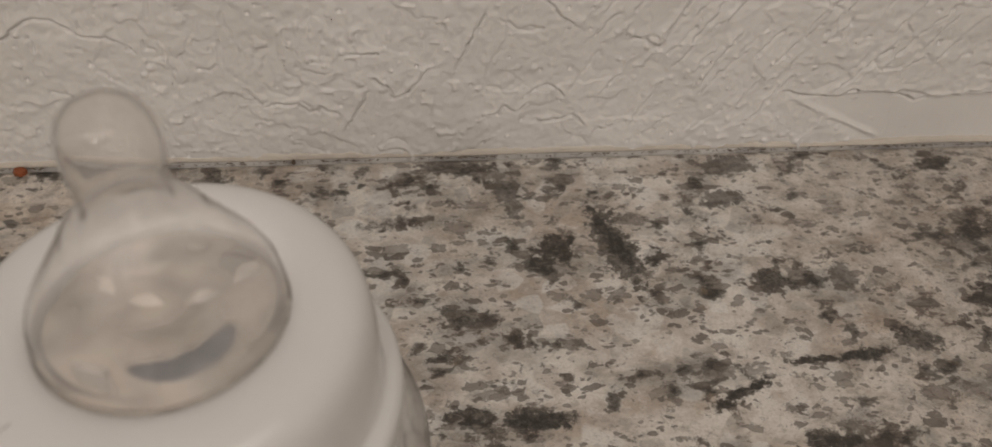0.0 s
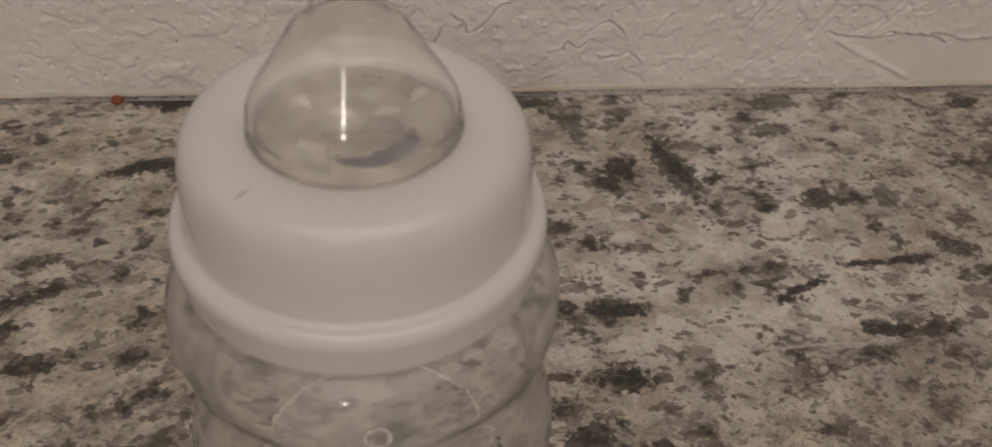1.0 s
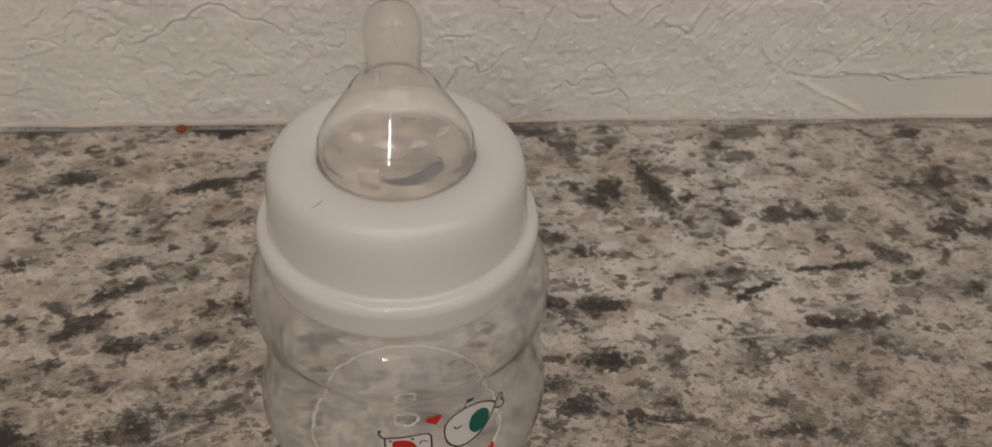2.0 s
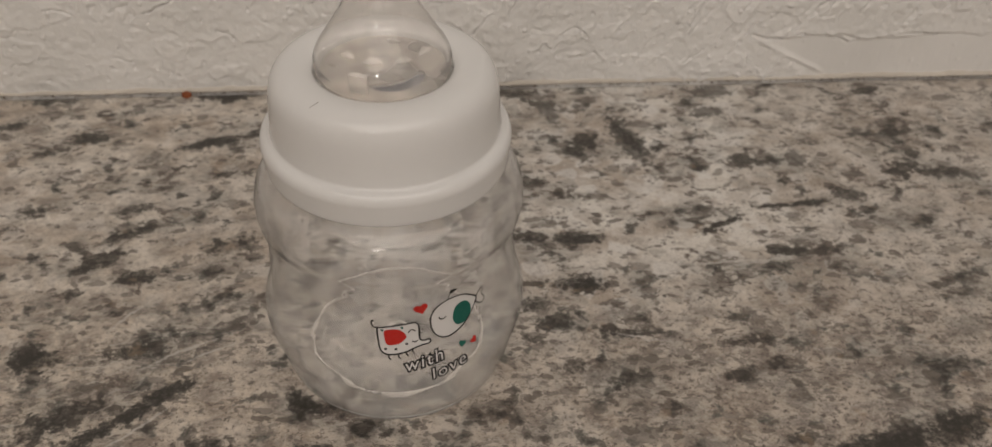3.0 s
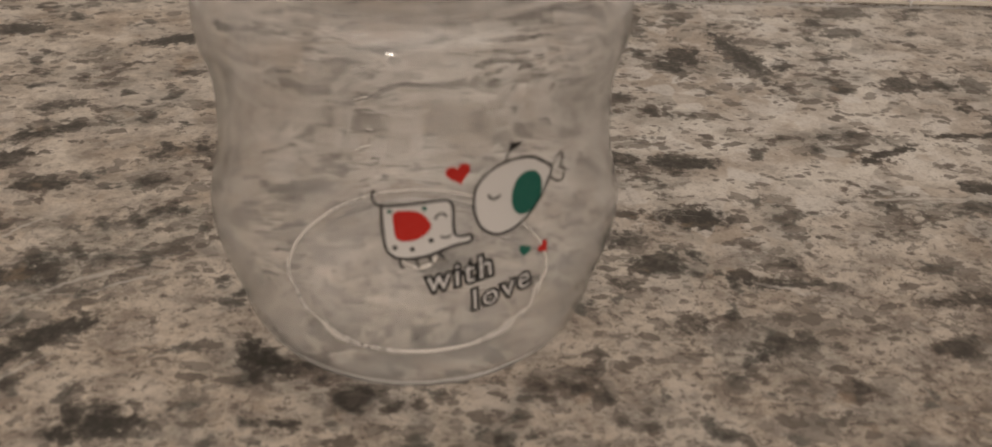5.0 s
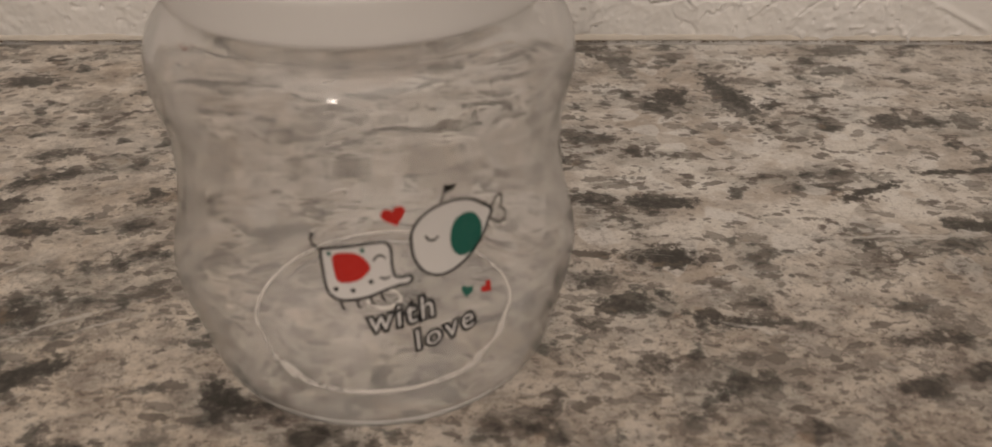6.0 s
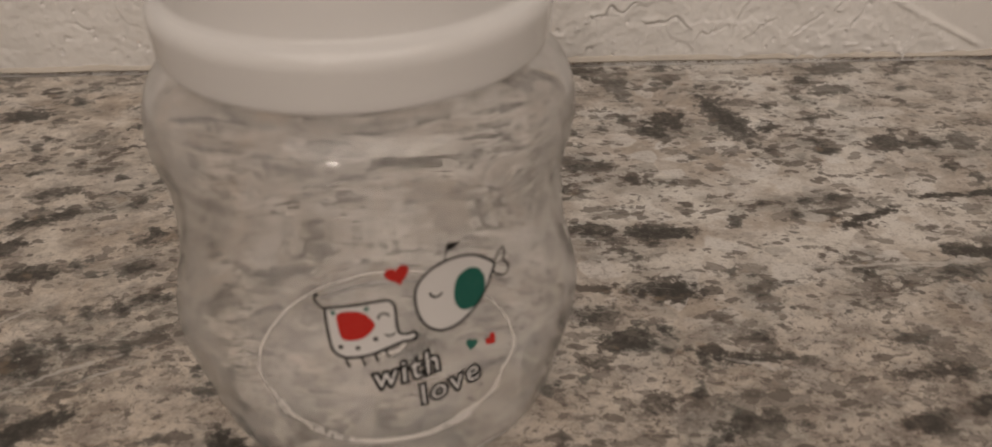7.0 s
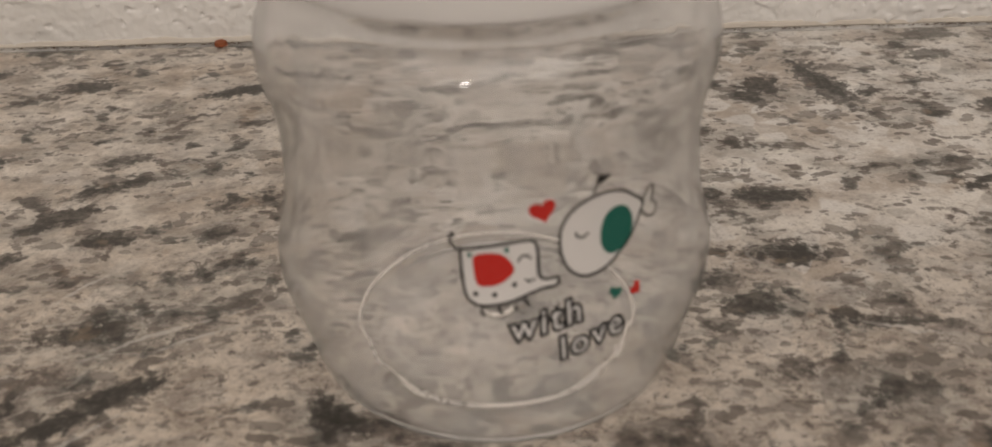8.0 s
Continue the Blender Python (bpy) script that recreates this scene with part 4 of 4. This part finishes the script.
ink_line("printed_line", [(25.4, 44.1), (26.6, 45.8), (27.6, 46.2), (28.0, 45.0), (27.6, 43.8), (28.6, 42.8), (28.4, 41.4), (27.2, 41.2), (26.0, 42.0), (25.2, 42.9)], 0.32, INK_BLACK, P2)
ink_line("printed_line", [(16.4, 47.7), (16.6, 49.0), (17.2, 50.2)], 0.30, INK_BLACK, P2)
ink_fill("printed_tip", [(16.9, 49.8), (17.0, 51.2), (17.9, 50.9), (19.0, 50.9), (18.3, 50.0)], INK_BLACK, P2, per=4)


def heart(cx, cz, size, turn, material):
    pts = []
    for t in np.linspace(0, 2 * np.pi, 28, endpoint=False):
        x, y = 16 * math.sin(t) ** 3 / 17, (13 * math.cos(t) - 5 * math.cos(2 * t) - 2 * math.cos(3 * t) - math.cos(4 * t)) / 17
        c, s = math.cos(radians(turn)), math.sin(radians(turn))
        pts.append((cx + size * (c * x - s * y), cz + size * (s * x + c * y)))
    return ink_fill("printed_heart", pts, material, P2, False, label="small printed heart")


# short curved pen strokes inside the two shapes
ink_line("printed_line", [(13.6, 42.9), (14.0, 42.1), (14.9, 41.9), (15.7, 42.4)], 0.34, INK_BLACK, P2)
ink_line("printed_line", [(5.0, 39.7), (5.5, 40.5), (6.3, 40.6), (6.9, 40.0)], 0.32, INK_BLACK, P2)
ink_line("printed_line", [(5.9, 36.9), (6.6, 36.5), (7.5, 36.9)], 0.32, INK_BLACK, P2)
heart(8.7, 47.2, 2.1, 12, INK_RED)
heart(19.7, 31.8, 1.15, -20, INK_GREEN)
heart(23.3, 31.2, 1.15, 35, INK_RED)


def word(text, arc, high, size, turn, material, pen, proud):
    """A word in the built-in font, laid on the skin: its outline with a pen, or (pen 0) its filled letters."""
    data = bpy.data.curves.new("word", "FONT")
    data.body, data.size, data.offset, data.resolution_u = text, size, 0.22, 3
    data.space_character = 1.2
    if pen:
        data.fill_mode, data.bevel_depth, data.bevel_resolution = "NONE", pen, 1
    ob = bpy.data.objects.new("word", data)
    scene.collection.objects.link(ob)
    bpy.context.view_layer.update()
    raw = bpy.data.meshes.new_from_object(ob.evaluated_get(bpy.context.evaluated_depsgraph_get()))
    bpy.data.objects.remove(ob)
    c, s = math.cos(radians(turn)), math.sin(radians(turn))
    bm = bmesh.new()
    bm.from_mesh(raw)
    bmesh.ops.triangulate(bm, faces=bm.faces[:])
    bmesh.ops.subdivide_edges(bm, edges=[e for e in bm.edges if e.calc_length() > 1.0], cuts=1)
    for q in bm.verts:
        x, y, lift = q.co.x + 0.18 * q.co.y, q.co.y, max(q.co.z, 0.0) * 0.0004
        q.co = Vector(on_skin(arc + c * x - s * y, high + s * x + c * y, proud + lift))
    me = bpy.data.meshes.new("printed_word")
    bm.to_mesh(me)
    bm.free()
    me.materials.append(material)
    return part("printed_word", me, body, "word in outlined lettering: " + text)


for text, arc, high, turn in (("with", 3.6, 27.8, 9), ("love", 10.4, 23.8, 12)):
    word(text, arc, high, 5.1, turn, INK_WHITE, 0.0, P1)
    word(text, arc, high, 5.1, turn, INK_BLACK, 0.22, P2)

# measuring marks moulded on the far side
for k in range(5):
    ink_line("measuring_mark", [(-100, 13 + 9 * k), (-96.5, 13 + 9 * k)], 0.5, RIDGE, 0.0001, per=10)

# ---- small loose things ----
top_r, top_z = np.array([p for p in collar_rows if p[1] > 0.085 and p[0] > 0.0172]).T
hair = []
for t in np.linspace(0, 1, 11):
    hx, hy = -0.0164 + 0.0020 * t, -0.0192 + 0.0016 * t * t + 0.0002 * math.sin(5 * t)
    hair.append((AXIS[0] + hx, AXIS[1] + hy, float(np.interp(math.hypot(hx, hy), top_r, top_z)) + 0.00028))
tagged(new("fibre", tube("fibre", hair, 0.00005, GRIME)), "short dark lint fibre lying on the white collar", "lint")


def crumb(name, x, y, z, size, material, seed):
    rng = random.Random(seed)
    bm = bmesh.new()
    bmesh.ops.create_icosphere(bm, subdivisions=2, radius=1)
    for q in bm.verts:
        k = 1 + 0.35 * noise.noise(q.co * 1.7 + Vector((seed, 0, 0))) + 0.1 * rng.uniform(-1, 1)
        q.co = Vector((q.co.x * size[0] * k, q.co.y * size[1] * k, max(q.co.z * k, -0.75) * size[2] + 0.75 * size[2]))
    me = bpy.data.meshes.new(name)
    bm.to_mesh(me)
    bm.free()
    me.materials.append(material)
    ob = new(name, me)
    ob.location = (x, y, z)
    return ob


tagged(crumb("crumb", -0.1412, 0.2275, 0.0, (0.0022, 0.0017, 0.0013), CRUMB, 3), "small orange-brown crumb on granite near the wall", "crumb")
tagged(crumb("crumb", -0.0582, WALL_Y - 0.0026, 0.0, (0.0007, 0.0006, 0.0011), GRIME, 8), "tiny dark dirt crumb at the foot of the wall", "crumb")

# dark specks on the paint
verts, faces = [], []
for sx, sz, r in ((-57, 36, 0.32), (-42, 51, 0.28), (-50, 17, 0.22), (-36, 52, 0.2), (-119, 21, 0.25), (-90, 30, 0.2), (28, 50, 0.3), (6, 41, 0.2), (71, 34, 0.22), (-73, 12, 0.25), (-15, 13, 0.18), (115, 40, 0.25)):
    c = Vector((sx / 1000, WALL_Y - 0.0006, sz / 1000))
    k, r = len(verts), r / 1000
    verts += [c + Vector((r * math.cos(a) * (1.3 if i % 2 else 0.9), 0.0008, r * math.sin(a))) for i, a in enumerate(np.linspace(0, 2 * np.pi, 8, endpoint=False))] + [c + Vector((0, -0.0001, 0))]
    faces += [(k + i, k + (i + 1) % 8, k + 8) for i in range(8)]
tagged(new("wall_specks", mesh_from("wall_specks", verts, faces, GRIME)), "tiny dark dirt specks stuck on the painted wall", "dirt", kind="stuff")

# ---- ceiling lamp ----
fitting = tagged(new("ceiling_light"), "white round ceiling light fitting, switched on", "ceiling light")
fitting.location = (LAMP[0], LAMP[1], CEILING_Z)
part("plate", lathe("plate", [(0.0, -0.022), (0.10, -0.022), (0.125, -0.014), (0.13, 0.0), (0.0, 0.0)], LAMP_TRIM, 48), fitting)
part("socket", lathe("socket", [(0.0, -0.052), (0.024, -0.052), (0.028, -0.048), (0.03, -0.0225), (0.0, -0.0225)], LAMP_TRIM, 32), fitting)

# ---- added ceiling box around the soft fill lamp, unseen ----
fill_box = tagged(new("added_fill_box"), "large white rectangular box added at the ceiling to carry soft fill light", "ceiling light")
fill_box.location = (FILL_BOX[0], FILL_BOX[1], CEILING_Z)
w, d = FILL_BOX[2] / 2 + 0.03, FILL_BOX[3] / 2 + 0.03
part("housing", box("housing", -w, w, -d, d, -0.04, -0.001, LAMP_TRIM, 0.004), fill_box)
